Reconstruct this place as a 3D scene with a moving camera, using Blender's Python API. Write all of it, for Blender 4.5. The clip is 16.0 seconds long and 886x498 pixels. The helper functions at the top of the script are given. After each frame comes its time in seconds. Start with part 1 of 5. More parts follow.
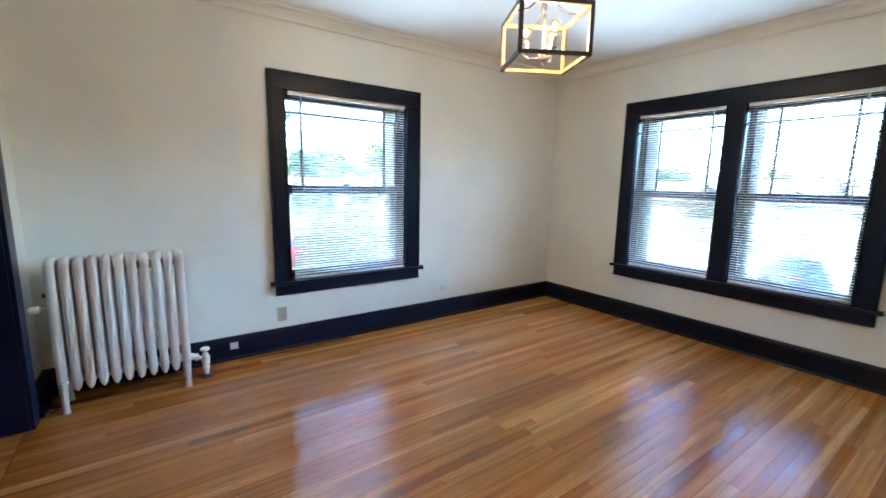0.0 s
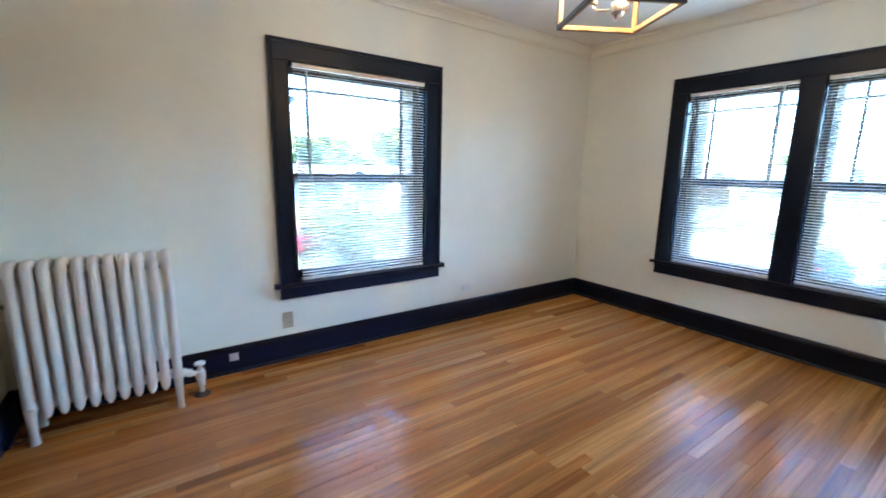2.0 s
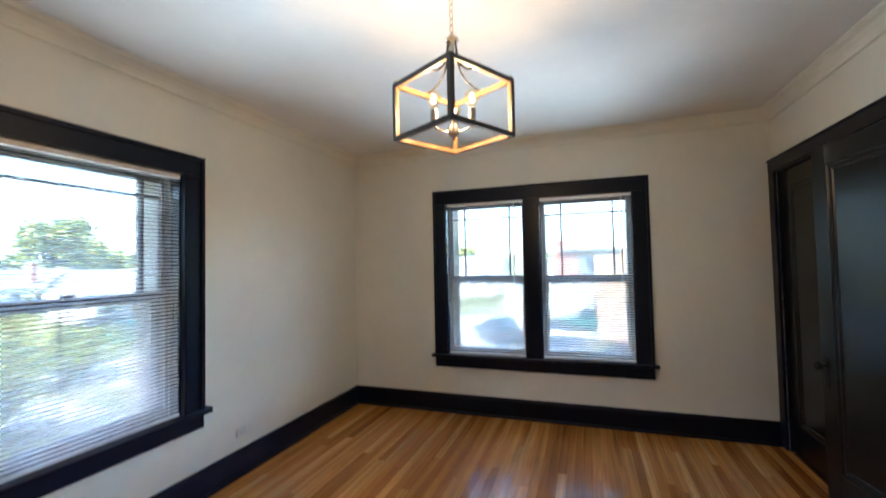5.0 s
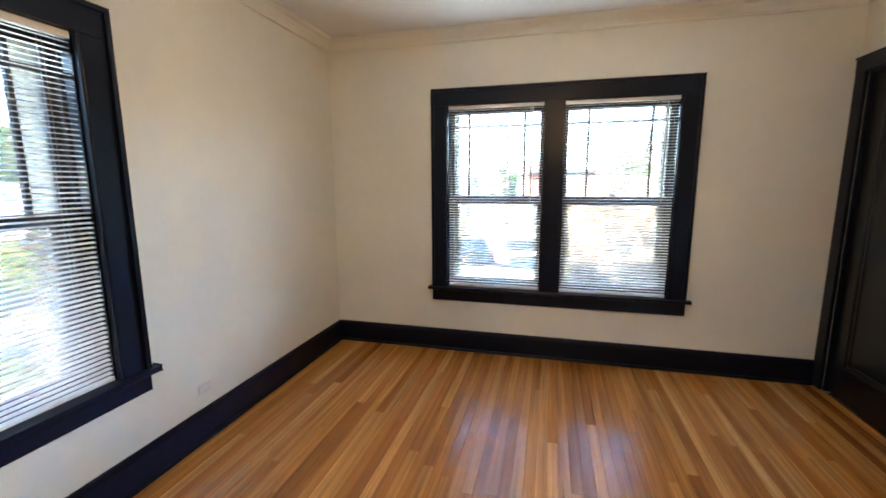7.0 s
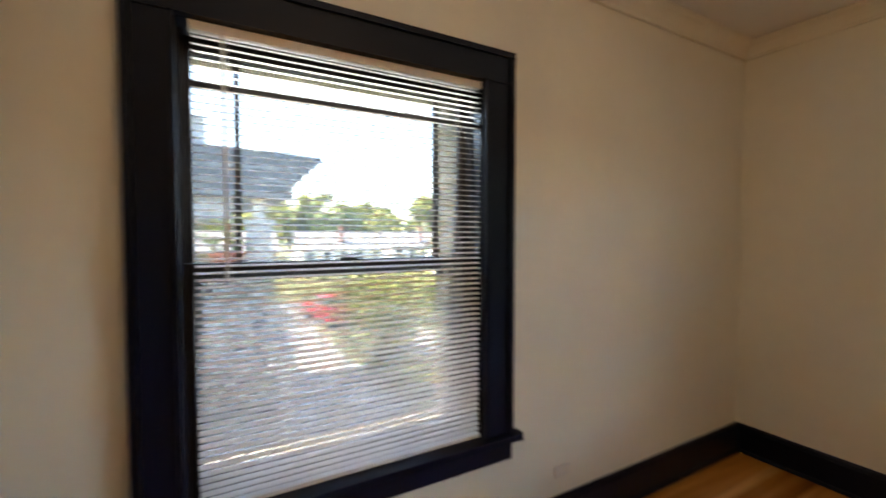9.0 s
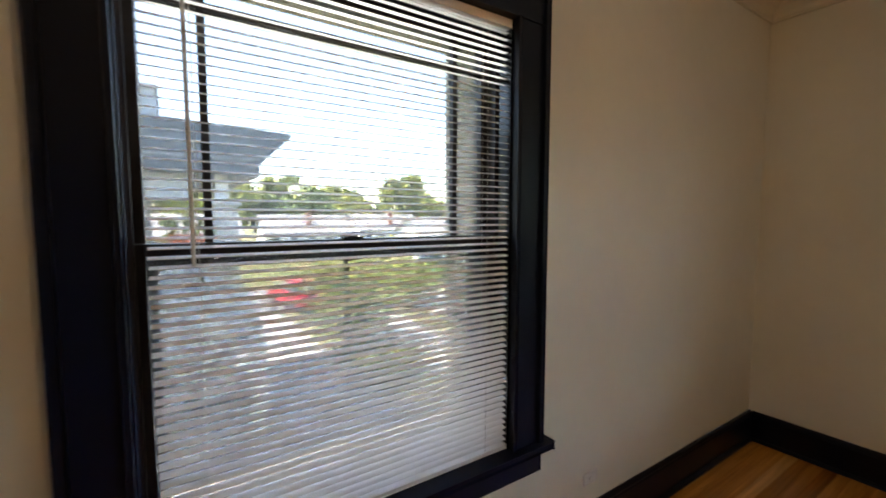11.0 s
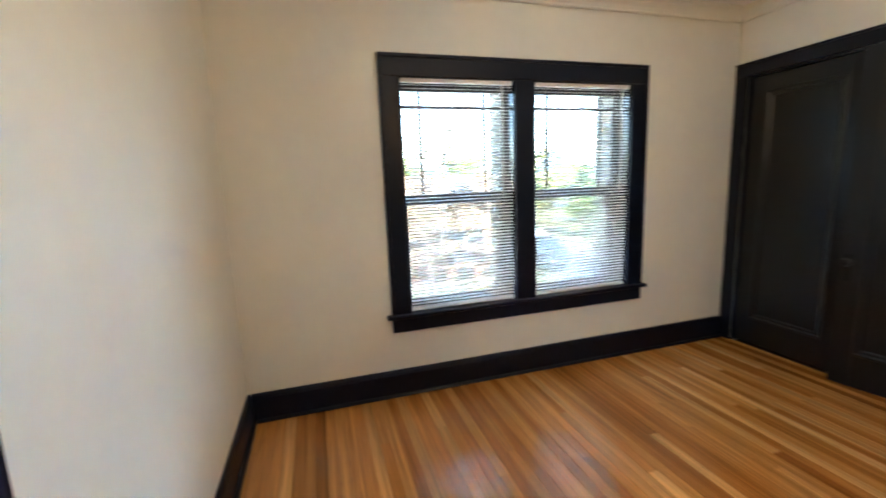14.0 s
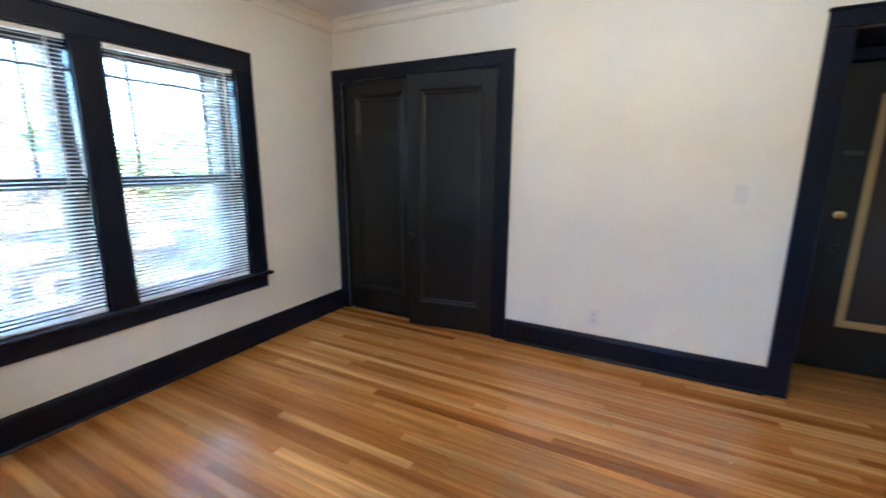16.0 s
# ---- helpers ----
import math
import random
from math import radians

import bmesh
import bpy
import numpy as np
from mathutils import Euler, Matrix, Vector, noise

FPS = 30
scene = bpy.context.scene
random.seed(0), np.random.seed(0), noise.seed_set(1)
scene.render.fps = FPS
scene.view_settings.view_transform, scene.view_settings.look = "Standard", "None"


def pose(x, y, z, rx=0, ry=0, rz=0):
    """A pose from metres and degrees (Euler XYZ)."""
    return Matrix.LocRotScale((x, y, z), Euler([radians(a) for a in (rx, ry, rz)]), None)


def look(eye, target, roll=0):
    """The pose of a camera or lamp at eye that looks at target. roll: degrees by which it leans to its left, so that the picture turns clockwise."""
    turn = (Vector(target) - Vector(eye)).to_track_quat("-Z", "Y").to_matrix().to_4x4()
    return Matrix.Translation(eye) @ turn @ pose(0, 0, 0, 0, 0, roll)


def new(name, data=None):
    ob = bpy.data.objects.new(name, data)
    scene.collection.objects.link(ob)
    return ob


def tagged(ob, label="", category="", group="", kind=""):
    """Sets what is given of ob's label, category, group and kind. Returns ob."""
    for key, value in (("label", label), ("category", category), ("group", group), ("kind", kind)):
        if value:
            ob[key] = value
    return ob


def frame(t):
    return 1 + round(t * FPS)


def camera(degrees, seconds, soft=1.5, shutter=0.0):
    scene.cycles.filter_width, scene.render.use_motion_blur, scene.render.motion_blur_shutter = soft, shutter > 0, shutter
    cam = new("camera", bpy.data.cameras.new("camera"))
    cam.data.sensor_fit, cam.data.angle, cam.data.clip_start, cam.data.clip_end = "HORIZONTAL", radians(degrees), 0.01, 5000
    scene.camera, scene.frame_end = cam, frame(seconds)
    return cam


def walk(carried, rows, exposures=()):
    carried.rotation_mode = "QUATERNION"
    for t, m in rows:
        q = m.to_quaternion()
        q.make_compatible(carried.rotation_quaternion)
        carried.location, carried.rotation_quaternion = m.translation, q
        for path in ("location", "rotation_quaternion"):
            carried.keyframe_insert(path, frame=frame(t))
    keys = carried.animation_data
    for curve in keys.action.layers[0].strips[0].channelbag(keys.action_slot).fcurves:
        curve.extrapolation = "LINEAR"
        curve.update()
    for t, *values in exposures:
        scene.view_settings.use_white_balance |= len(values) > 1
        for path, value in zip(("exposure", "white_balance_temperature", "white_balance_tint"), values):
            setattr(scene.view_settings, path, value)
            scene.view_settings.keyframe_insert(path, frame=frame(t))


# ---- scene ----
cam = camera(93.7, 16.0, 1.7, 0.5)
PATH = [
    (0, (0.056, 0.058, 1.386), (1.201, 1.668, 1.072), 1.1),
    (0.5, (0.159, 0.101, 1.39), (1.212, 1.767, 1.053), 2.4),
    (1, (0.238, 0.142, 1.383), (1.231, 1.838, 1.014), 3.1),
    (1.5, (0.255, 0.256, 1.377), (1.253, 1.948, 0.999), 3.1),
    (2, (0.176, 0.506, 1.383), (1.296, 2.121, 1.011), 1.0),
    (2.5, (0.198, 0.685, 1.386), (1.553, 2.077, 0.91), 0.5),
    (3, (0.263, 0.874, 1.386), (1.865, 2.055, 1.181), -0.9),
    (3.5, (0.27, 0.981, 1.509), (2.005, 1.941, 1.768), -1.7),
    (4, (0.178, 1.049, 1.533), (1.951, 1.864, 1.97), -2.4),
    (4.5, (0.125, 1.077, 1.51), (1.963, 1.81, 1.802), -2.5),
    (5, (0.129, 1.104, 1.479), (2.019, 1.755, 1.55), -1.2),
    (5.2, (0.143, 1.117, 1.455), (2.03, 1.782, 1.433), -0.7),
    (7.3, (0.79, 1.681, 1.465), (2.694, 2.186, 1.122), -0.2),
    (7.5, (0.849, 1.736, 1.456), (2.733, 2.314, 1.118), -0.4),
    (8, (0.972, 1.946, 1.427), (2.715, 2.906, 1.221), 0.6),
    (8.5, (1.078, 2.032, 1.44), (2.453, 3.48, 1.317), 0.9),
    (9, (1.057, 2.057, 1.441), (2.031, 3.803, 1.37), -0.0),
    (9.2, (1.033, 2.086, 1.424), (1.867, 3.903, 1.377), -0.1),
    (11.5, (1.079, 2.548, 1.409), (2.416, 4.017, 1.181), 0.0),
    (12, (1.256, 2.670, 1.422), (2.897, 3.785, 1.173), -1.1),
    (12.5, (1.390, 2.717, 1.400), (3.220, 3.456, 1.160), -0.8),
    (13, (1.463, 2.828, 1.391), (3.410, 3.164, 1.140), -0.5),
    (13.5, (1.504, 2.977, 1.405), (3.489, 2.852, 1.136), -1.9),
    (14, (1.473, 2.996, 1.435), (3.364, 2.43, 1.114), -2.3),
    (14.5, (1.394, 2.904, 1.446), (3.124, 1.964, 1.097), -1.6),
    (15, (1.246, 2.787, 1.446), (2.795, 1.577, 1.075), -0.4),
    (15.5, (1.194, 2.756, 1.449), (2.477, 1.273, 1.058), 0.2),
    (16, (1.317, 2.789, 1.442), (2.236, 1.06, 1.033), 0.3),
]
EXPOSURES = [(0, 7.25, 4850, -2), (2.5, 7.25, 4850, -2), (3.5, 6.2, 5200, -1), (4.5, 6.05, 5350, 0), (5.2, 6.7, 5350, 1), (7.4, 7.05, 6000, 4), (8, 6.4, 6450, 5),
             (8.5, 5.85, 7000, 8), (9, 6.0, 7300, 9), (11.5, 5.55, 7150, 9), (12.5, 5.8, 6550, 7), (13.5, 6.95, 6300, 3), (14.2, 7.25, 5600, 1), (15, 7.35, 5000, 1), (16, 7.45, 4900, 1)]
walk(cam, [(t, look(eye, target, roll)) for t, eye, target, roll in PATH], EXPOSURES)

# World, sun and sky
SUN_EL, SUN_AZ = radians(63), radians(285)      # height, and compass bearing from +y towards +x
world = bpy.data.worlds.new("sky_world")
scene.world = world
world.use_nodes = True
_nt = world.node_tree
_sky = _nt.nodes.new("ShaderNodeTexSky")
_sky.sky_type = "NISHITA"
_sky.sun_disc = False
_sky.sun_elevation, _sky.sun_rotation = SUN_EL, SUN_AZ
_sky.air_density, _sky.dust_density, _sky.ozone_density = 1.0, 0.9, 1.0
_nt.links.new(_sky.outputs[0], _nt.nodes["Background"].inputs[0])
_nt.nodes["Background"].inputs[1].default_value = 0.14

sun_data = bpy.data.lights.new("sun", "SUN")
sun_data.energy, sun_data.angle, sun_data.color = 4.0, radians(0.6), (1.0, 0.95, 0.88)
sun = new("sun", sun_data)
_dir = Vector((math.sin(SUN_AZ) * math.cos(SUN_EL), math.cos(SUN_AZ) * math.cos(SUN_EL), math.sin(SUN_EL)))
sun.matrix_world = look(_dir * 60, (0, 0, 0))


def window_fill(eye, target, wide, high, watts, spread):
    """An added area lamp in the opening's upper half, in place of daylight across the room."""
    d = bpy.data.lights.new("window_fill", "AREA")
    d.shape, d.size, d.size_y, d.spread = "RECTANGLE", wide, high, radians(spread)
    d.energy, d.color = watts, (0.92, 0.97, 1.0)
    ob = new("window_fill", d)
    ob.matrix_world = look(eye, target)
    return ob


# two added fill lamps per window: one tilted steeply up, one aimed far into the room
for rise, share, spread in ((1.0, 0.45, 96), (0.50, 0.55, 62)):
    window_fill((1.53, 3.485, 1.82), (1.53, 2.485, 1.82 + rise), 1.0, 0.36, 0.072 * share, spread)
    window_fill((4.11, 2.05, 1.82), (3.11, 2.05, 1.82 + rise), 0.72, 0.36, 0.056 * share, spread)
    window_fill((4.11, 1.11, 1.82), (3.11, 1.11, 1.82 + rise), 0.74, 0.36, 0.056 * share, spread)


def bulb_light(x, y, z):
    """The light of one lit bulb of the lantern."""
    d = bpy.data.lights.new("bulb_light", "POINT")
    d.energy, d.color, d.shadow_soft_size = 0.053, (1.0, 0.57, 0.26), 0.003
    new("bulb_light", d).matrix_world = pose(x, y, z)


for _a in (16, 136, 256):
    bulb_light(1.763 + 0.09 * math.cos(radians(_a)), 1.609 + 0.09 * math.sin(radians(_a)), 2.150)


# ---- materials ----
class Mat:
    """A small builder for node materials on object coordinates."""

    def __init__(self, name, colour, rough=0.5, metal=0.0, spec=0.5):
        self.m = bpy.data.materials.new(name)
        self.m.use_nodes = True
        self.nt = self.m.node_tree
        self.b = self.nt.nodes["Principled BSDF"]
        self.b.inputs["Base Color"].default_value = (*colour, 1)
        self.b.inputs["Roughness"].default_value = rough
        self.b.inputs["Metallic"].default_value = metal
        self.b.inputs["Specular IOR Level"].default_value = spec
        self.colour, self.rough = colour, rough
        self.coord = self.nt.nodes.new("ShaderNodeTexCoord").outputs["Object"]
        self.col = None
        self.height = None

    def scaled(self, sx, sy, sz):
        n = self.nt.nodes.new("ShaderNodeMapping")
        n.inputs["Scale"].default_value = (sx, sy, sz)
        self.nt.links.new(self.coord, n.inputs[0])
        return n.outputs[0]

    def noise(self, scale, detail=4, rough=0.55, stretch=(1, 1, 1), distortion=0.0):
        n = self.nt.nodes.new("ShaderNodeTexNoise")
        n.inputs["Scale"].default_value = scale
        n.inputs["Detail"].default_value = detail
        n.inputs["Roughness"].default_value = rough
        n.inputs["Distortion"].default_value = distortion
        self.nt.links.new(self.scaled(*stretch), n.inputs["Vector"])
        return n.outputs["Fac"]

    def ramp(self, fac, stops):
        n = self.nt.nodes.new("ShaderNodeValToRGB")
        e = n.color_ramp.elements
        while len(e) < len(stops):
            e.new(0.5)
        for el, (p, c) in zip(e, stops):
            el.position = p
            el.color = (*c, 1) if len(c) == 3 else c
        self.nt.links.new(fac, n.inputs[0])
        return n.outputs[0]

    def vary(self, fac, lo, hi, amount=1.0):
        """Multiply the colour by a factor between lo and hi that follows fac."""
        r = self.ramp(fac, [(0.3, (lo,) * 3), (0.7, (hi,) * 3)])
        n = self.nt.nodes.new("ShaderNodeMix")
        n.data_type, n.blend_type = "RGBA", "MULTIPLY"
        n.inputs[0].default_value = amount
        if self.col is None:
            n.inputs[6].default_value = (*self.colour, 1)
        else:
            self.nt.links.new(self.col, n.inputs[6])
        self.nt.links.new(r, n.inputs[7])
        self.col = n.outputs[2]
        return self

    def mixto(self, fac, colour, lo=0.45, hi=0.6):
        r = self.ramp(fac, [(lo, (0, 0, 0)), (hi, (1, 1, 1))])
        n = self.nt.nodes.new("ShaderNodeMix")
        n.data_type = "RGBA"
        self.nt.links.new(r, n.inputs[0])
        if self.col is None:
            n.inputs[6].default_value = (*self.colour, 1)
        else:
            self.nt.links.new(self.col, n.inputs[6])
        n.inputs[7].default_value = (*colour, 1)
        self.col = n.outputs[2]
        return self

    def bump(self, fac, strength=0.2, dist=0.002):
        n = self.nt.nodes.new("ShaderNodeBump")
        n.inputs["Strength"].default_value = strength
        n.inputs["Distance"].default_value = dist
        self.nt.links.new(fac, n.inputs["Height"])
        if self.height is not None:
            self.nt.links.new(self.height, n.inputs["Normal"])
        self.height = n.outputs[0]
        return self

    def rough_by(self, fac, lo, hi):
        n = self.nt.nodes.new("ShaderNodeMapRange")
        n.inputs[1].default_value, n.inputs[2].default_value = 0.3, 0.7
        n.inputs[3].default_value, n.inputs[4].default_value = lo, hi
        self.nt.links.new(fac, n.inputs[0])
        self.nt.links.new(n.outputs[0], self.b.inputs["Roughness"])
        return self

    def by_object(self, lo, hi):
        """Vary by the object's own random number."""
        n = self.nt.nodes.new("ShaderNodeObjectInfo")
        return self.vary(n.outputs["Random"], lo, hi)

    def done(self):
        if self.col is not None:
            self.nt.links.new(self.col, self.b.inputs["Base Color"])
        if self.height is not None:
            self.nt.links.new(self.height, self.b.inputs["Normal"])
        return self.m


def painted(name, colour, rough, grain=0.15, lo=0.95, hi=1.03, spec=0.5, wave=0.12):
    m = Mat(name, colour, rough, spec=spec)
    m.vary(m.noise(1.3, 3), lo, hi).vary(m.noise(14, 4), 0.985, 1.01)
    m.bump(m.noise(180, 3), grain, 0.0008)
    if wave:
        m.bump(m.noise(9, 2), wave, 0.003)
    m.rough_by(m.noise(6, 3), rough * 0.95, min(1, rough * 1.06))
    return m.done()


WALL = painted("wall_paint", (0.82, 0.805, 0.71), 0.6, 0.25)
CEIL = painted("ceiling_paint", (0.84, 0.83, 0.81), 0.8, 0.3)
CROWN = painted("crown_paint", (0.82, 0.795, 0.70), 0.5, 0.1)
BLACK = painted("black_trim_paint", (0.0035, 0.006, 0.016), 0.31, 0.06, 0.96, 1.04, 0.24, 0)
BLACKDOOR = painted("black_door_paint", (0.0040, 0.0055, 0.0085), 0.30, 0.03, 0.97, 1.03, 0.40, 0)
SASH = painted("dark_sash_paint", (0.016, 0.012, 0.012), 0.4, 0.08, 0.94, 1.06, 0.25, 0)
GLOSSJAMB = painted("glossy_black_jamb_paint", (0.0045, 0.0065, 0.0125), 0.16, 0.03, 0.97, 1.03, 0.5, 0)
STORM = painted("white_storm_frame", (0.7, 0.71, 0.72), 0.45, 0.1)
RADPAINT = painted("white_radiator_paint", (0.80, 0.79, 0.77), 0.38, 0.2)
PLASTIC = painted("white_plastic", (0.76, 0.75, 0.71), 0.4, 0.03)
BEIGE = painted("beige_plastic", (0.46, 0.40, 0.28), 0.4, 0.03)
SLOT = painted("dark_slot", (0.02, 0.02, 0.02), 0.6, 0.03)
SLAT = painted("blind_slat_white", (0.89, 0.885, 0.87), 0.42, 0.03)
CORD = painted("blind_cord", (0.7, 0.69, 0.66), 0.8, 0.03)


def wood_floor():
    m = Mat("oak_strip_floor", (0.42, 0.19, 0.062), 0.22)
    info = m.nt.nodes.new("ShaderNodeObjectInfo").outputs["Random"]
    # shift the grain from board to board
    comb = m.nt.nodes.new("ShaderNodeCombineXYZ")
    mul = m.nt.nodes.new("ShaderNodeMath")
    mul.operation = "MULTIPLY"
    mul.inputs[1].default_value = 37.0
    m.nt.links.new(info, mul.inputs[0])
    m.nt.links.new(mul.outputs[0], comb.inputs[0])
    m.nt.links.new(mul.outputs[0], comb.inputs[2])
    add = m.nt.nodes.new("ShaderNodeVectorMath")
    m.nt.links.new(m.coord, add.inputs[0])
    m.nt.links.new(comb.outputs[0], add.inputs[1])
    m.coord = add.outputs[0]
    tone = m.ramp(info, [(0.0, (0.31, 0.102, 0.020)), (0.16, (0.44, 0.166, 0.032)), (0.5, (0.53, 0.212, 0.043)), (0.82, (0.63, 0.282, 0.068)), (1.0, (0.72, 0.37, 0.115))])
    m.col = tone
    m.vary(m.noise(9, 5, 0.6, (0.08, 2.6, 1)), 0.6, 1.28)
    m.vary(m.noise(55, 6, 0.65, (0.03, 1.6, 1), 0.5), 0.64, 1.13)
    m.vary(m.noise(1.1, 2), 0.94, 1.05)
    m.mixto(m.noise(120, 3, 0.7, (0.045, 1.3, 1)), (0.16, 0.055, 0.014), 0.62, 0.74)
    m.bump(m.noise(70, 4, 0.6, (0.05, 1.4, 1)), 0.06, 0.0006)
    m.bump(m.noise(3.0, 1, 0.5, (0.25, 2.0, 1)), 0.10, 0.002)
    m.rough_by(m.noise(2.0, 3, 0.5, (0.3, 1.5, 1)), 0.19, 0.25)
    m.b.inputs["Specular IOR Level"].default_value = 0.8
    return m.done()


FLOORWOOD = wood_floor()
SUBFLOOR = painted("dark_joint_wood", (0.05, 0.025, 0.012), 0.6)


def metal(name, colour, rough):
    m = Mat(name, colour, rough, 1.0)
    m.vary(m.noise(40, 3), 0.88, 1.05)
    m.rough_by(m.noise(25, 3), rough * 0.8, rough * 1.25)
    return m.done()


NICKEL = metal("brushed_nickel", (0.50, 0.46, 0.40), 0.28)
BRONZE = painted("dark_bronze_metal", (0.035, 0.030, 0.027), 0.42, 0.1)
TANWOOD = Mat("pale_wood_lining", (0.30, 0.17, 0.07), 0.55)
TANWOOD = TANWOOD.vary(TANWOOD.noise(30, 4, 0.6, (1, 1, 0.3)), 0.8, 1.1).done()
BRASS = metal("polished_brass", (0.85, 0.62, 0.25), 0.2)
GILT = painted("gilt_moulding", (0.50, 0.33, 0.13), 0.4)
IRON = painted("dark_iron_knob", (0.012, 0.012, 0.014), 0.35, 0.05, 0.95, 1.05, 0.2, 0)
DARKPANEL = painted("dark_brown_panel", (0.025, 0.016, 0.012), 0.35)


def glass(name="window_glass", tint=(1, 1, 1), veil=0.0):
    m = bpy.data.materials.new(name)
    m.use_nodes = True
    nt = m.node_tree
    nt.nodes.remove(nt.nodes["Principled BSDF"])
    out = nt.nodes["Material Output"]
    mix = nt.nodes.new("ShaderNodeMixShader")
    fr = nt.nodes.new("ShaderNodeFresnel")
    fr.inputs[0].default_value = 1.45
    tr = nt.nodes.new("ShaderNodeBsdfTransparent")
    tr.inputs[0].default_value = (*tint, 1)
    gl = nt.nodes.new("ShaderNodeBsdfGlossy")
    gl.inputs["Roughness"].default_value = 0.02
    lim = nt.nodes.new("ShaderNodeMath")
    lim.operation = "MINIMUM"
    lim.inputs[1].default_value = 0.10
    nt.links.new(fr.outputs[0], lim.inputs[0])
    nt.links.new(lim.outputs[0], mix.inputs[0])
    nt.links.new(tr.outputs[0], mix.inputs[1])
    nt.links.new(gl.outputs[0], mix.inputs[2])
    # a translucent share that lays a pale painted haze over the view
    film = nt.nodes.new("ShaderNodeBsdfTranslucent")
    film.inputs[0].default_value = (0.9, 0.9, 0.9, 1)
    over = nt.nodes.new("ShaderNodeMixShader")
    over.inputs[0].default_value = veil
    nt.links.new(mix.outputs[0], over.inputs[1])
    nt.links.new(film.outputs[0], over.inputs[2])
    nt.links.new(over.outputs[0], out.inputs[0])
    return m


STUCCO = Mat("cream_rough_stucco", (0.46, 0.41, 0.32), 0.9)
STUCCO = STUCCO.vary(STUCCO.noise(9, 5), 0.75, 1.12).bump(STUCCO.noise(45, 5), 1.0, 0.02).done()
# dark tint dims the view outside; the last value adds the haze
GLASS = glass("window_glass", (0.305, 0.307, 0.309), 0.010)
BULBGLASS = glass("bulb_glass", (1.0, 0.90, 0.74))


def mesh_screen(name, colour, cover):
    """Fine woven mesh, of which the threads cover a part."""
    m = bpy.data.materials.new(name)
    m.use_nodes = True
    nt = m.node_tree
    b = nt.nodes["Principled BSDF"]
    b.inputs["Base Color"].default_value = (*colour, 1)
    b.inputs["Roughness"].default_value = 0.7
    tr = nt.nodes.new("ShaderNodeBsdfTransparent")
    mix = nt.nodes.new("ShaderNodeMixShader")
    mix.inputs[0].default_value = cover
    nt.links.new(tr.outputs[0], mix.inputs[1])
    nt.links.new(b.outputs[0], mix.inputs[2])
    nt.links.new(mix.outputs[0], nt.nodes["Material Output"].inputs[0])
    return m


SCREEN = mesh_screen("insect_mesh", (0.30, 0.30, 0.31), 0.15)


def glowing(name, colour, strength):
    m = bpy.data.materials.new(name)
    m.use_nodes = True
    b = m.node_tree.nodes["Principled BSDF"]
    b.inputs["Emission Color"].default_value = (*colour, 1)
    b.inputs["Emission Strength"].default_value = strength
    return m


FILAMENT = glowing("bulb_filament", (1.0, 0.62, 0.30), 2.5)


# ---- mesh helpers ----
def empty(name):
    ob = new(name)
    ob.empty_display_size = 0.1
    return ob


def part(name, bm, material, parent=None, label="", smooth=False):
    me = bpy.data.meshes.new(name)
    bmesh.ops.recalc_face_normals(bm, faces=bm.faces)
    bm.to_mesh(me)
    bm.free()
    me.materials.append(material)
    if smooth:
        me.shade_smooth()
        me.set_sharp_from_angle(angle=radians(35))
    ob = new(name, me)
    if parent is not None:
        ob.parent = parent
    if label:
        tagged(ob, label)
    return ob


def shared(name, me, parent, m):
    ob = new(name, me)
    ob.parent = parent
    ob.matrix_basis = m
    return ob


def box(bm, x0, x1, y0, y1, z0, z1, bevel=0.0, m=None):
    r = bmesh.ops.create_cube(bm, size=1.0)
    vs = r["verts"]
    for v in vs:
        v.co = Vector(((x0 + x1) / 2 + v.co.x * (x1 - x0), (y0 + y1) / 2 + v.co.y * (y1 - y0), (z0 + z1) / 2 + v.co.z * (z1 - z0)))
    if m is not None:
        for v in vs:
            v.co = m @ v.co
    if bevel:
        es = list({e for v in vs for e in v.link_edges})
        bmesh.ops.bevel(bm, geom=es, offset=bevel, segments=2, profile=0.5, affect="EDGES")
    return bm


def boxes(*args, bevel=0.0, m=None):
    bm = bmesh.new()
    for a in args:
        box(bm, *a, bevel=bevel, m=m)
    return bm


def lathe(profile, segments=24, m=None, bm=None):
    """A turned shape about z from (radius, height) pairs."""
    bm = bm or bmesh.new()
    rings = []
    for r, z in profile:
        ring = []
        for i in range(segments):
            a = 2 * math.pi * i / segments
            co = Vector((max(r, 1e-4) * math.cos(a), max(r, 1e-4) * math.sin(a), z))
            ring.append(bm.verts.new(m @ co if m is not None else co))
        rings.append(ring)
    for a, b in zip(rings, rings[1:]):
        for i in range(segments):
            j = (i + 1) % segments
            bm.faces.new((a[i], a[j], b[j], b[i]))
    bm.faces.new(list(reversed(rings[0])))
    bm.faces.new(rings[-1])
    return bm


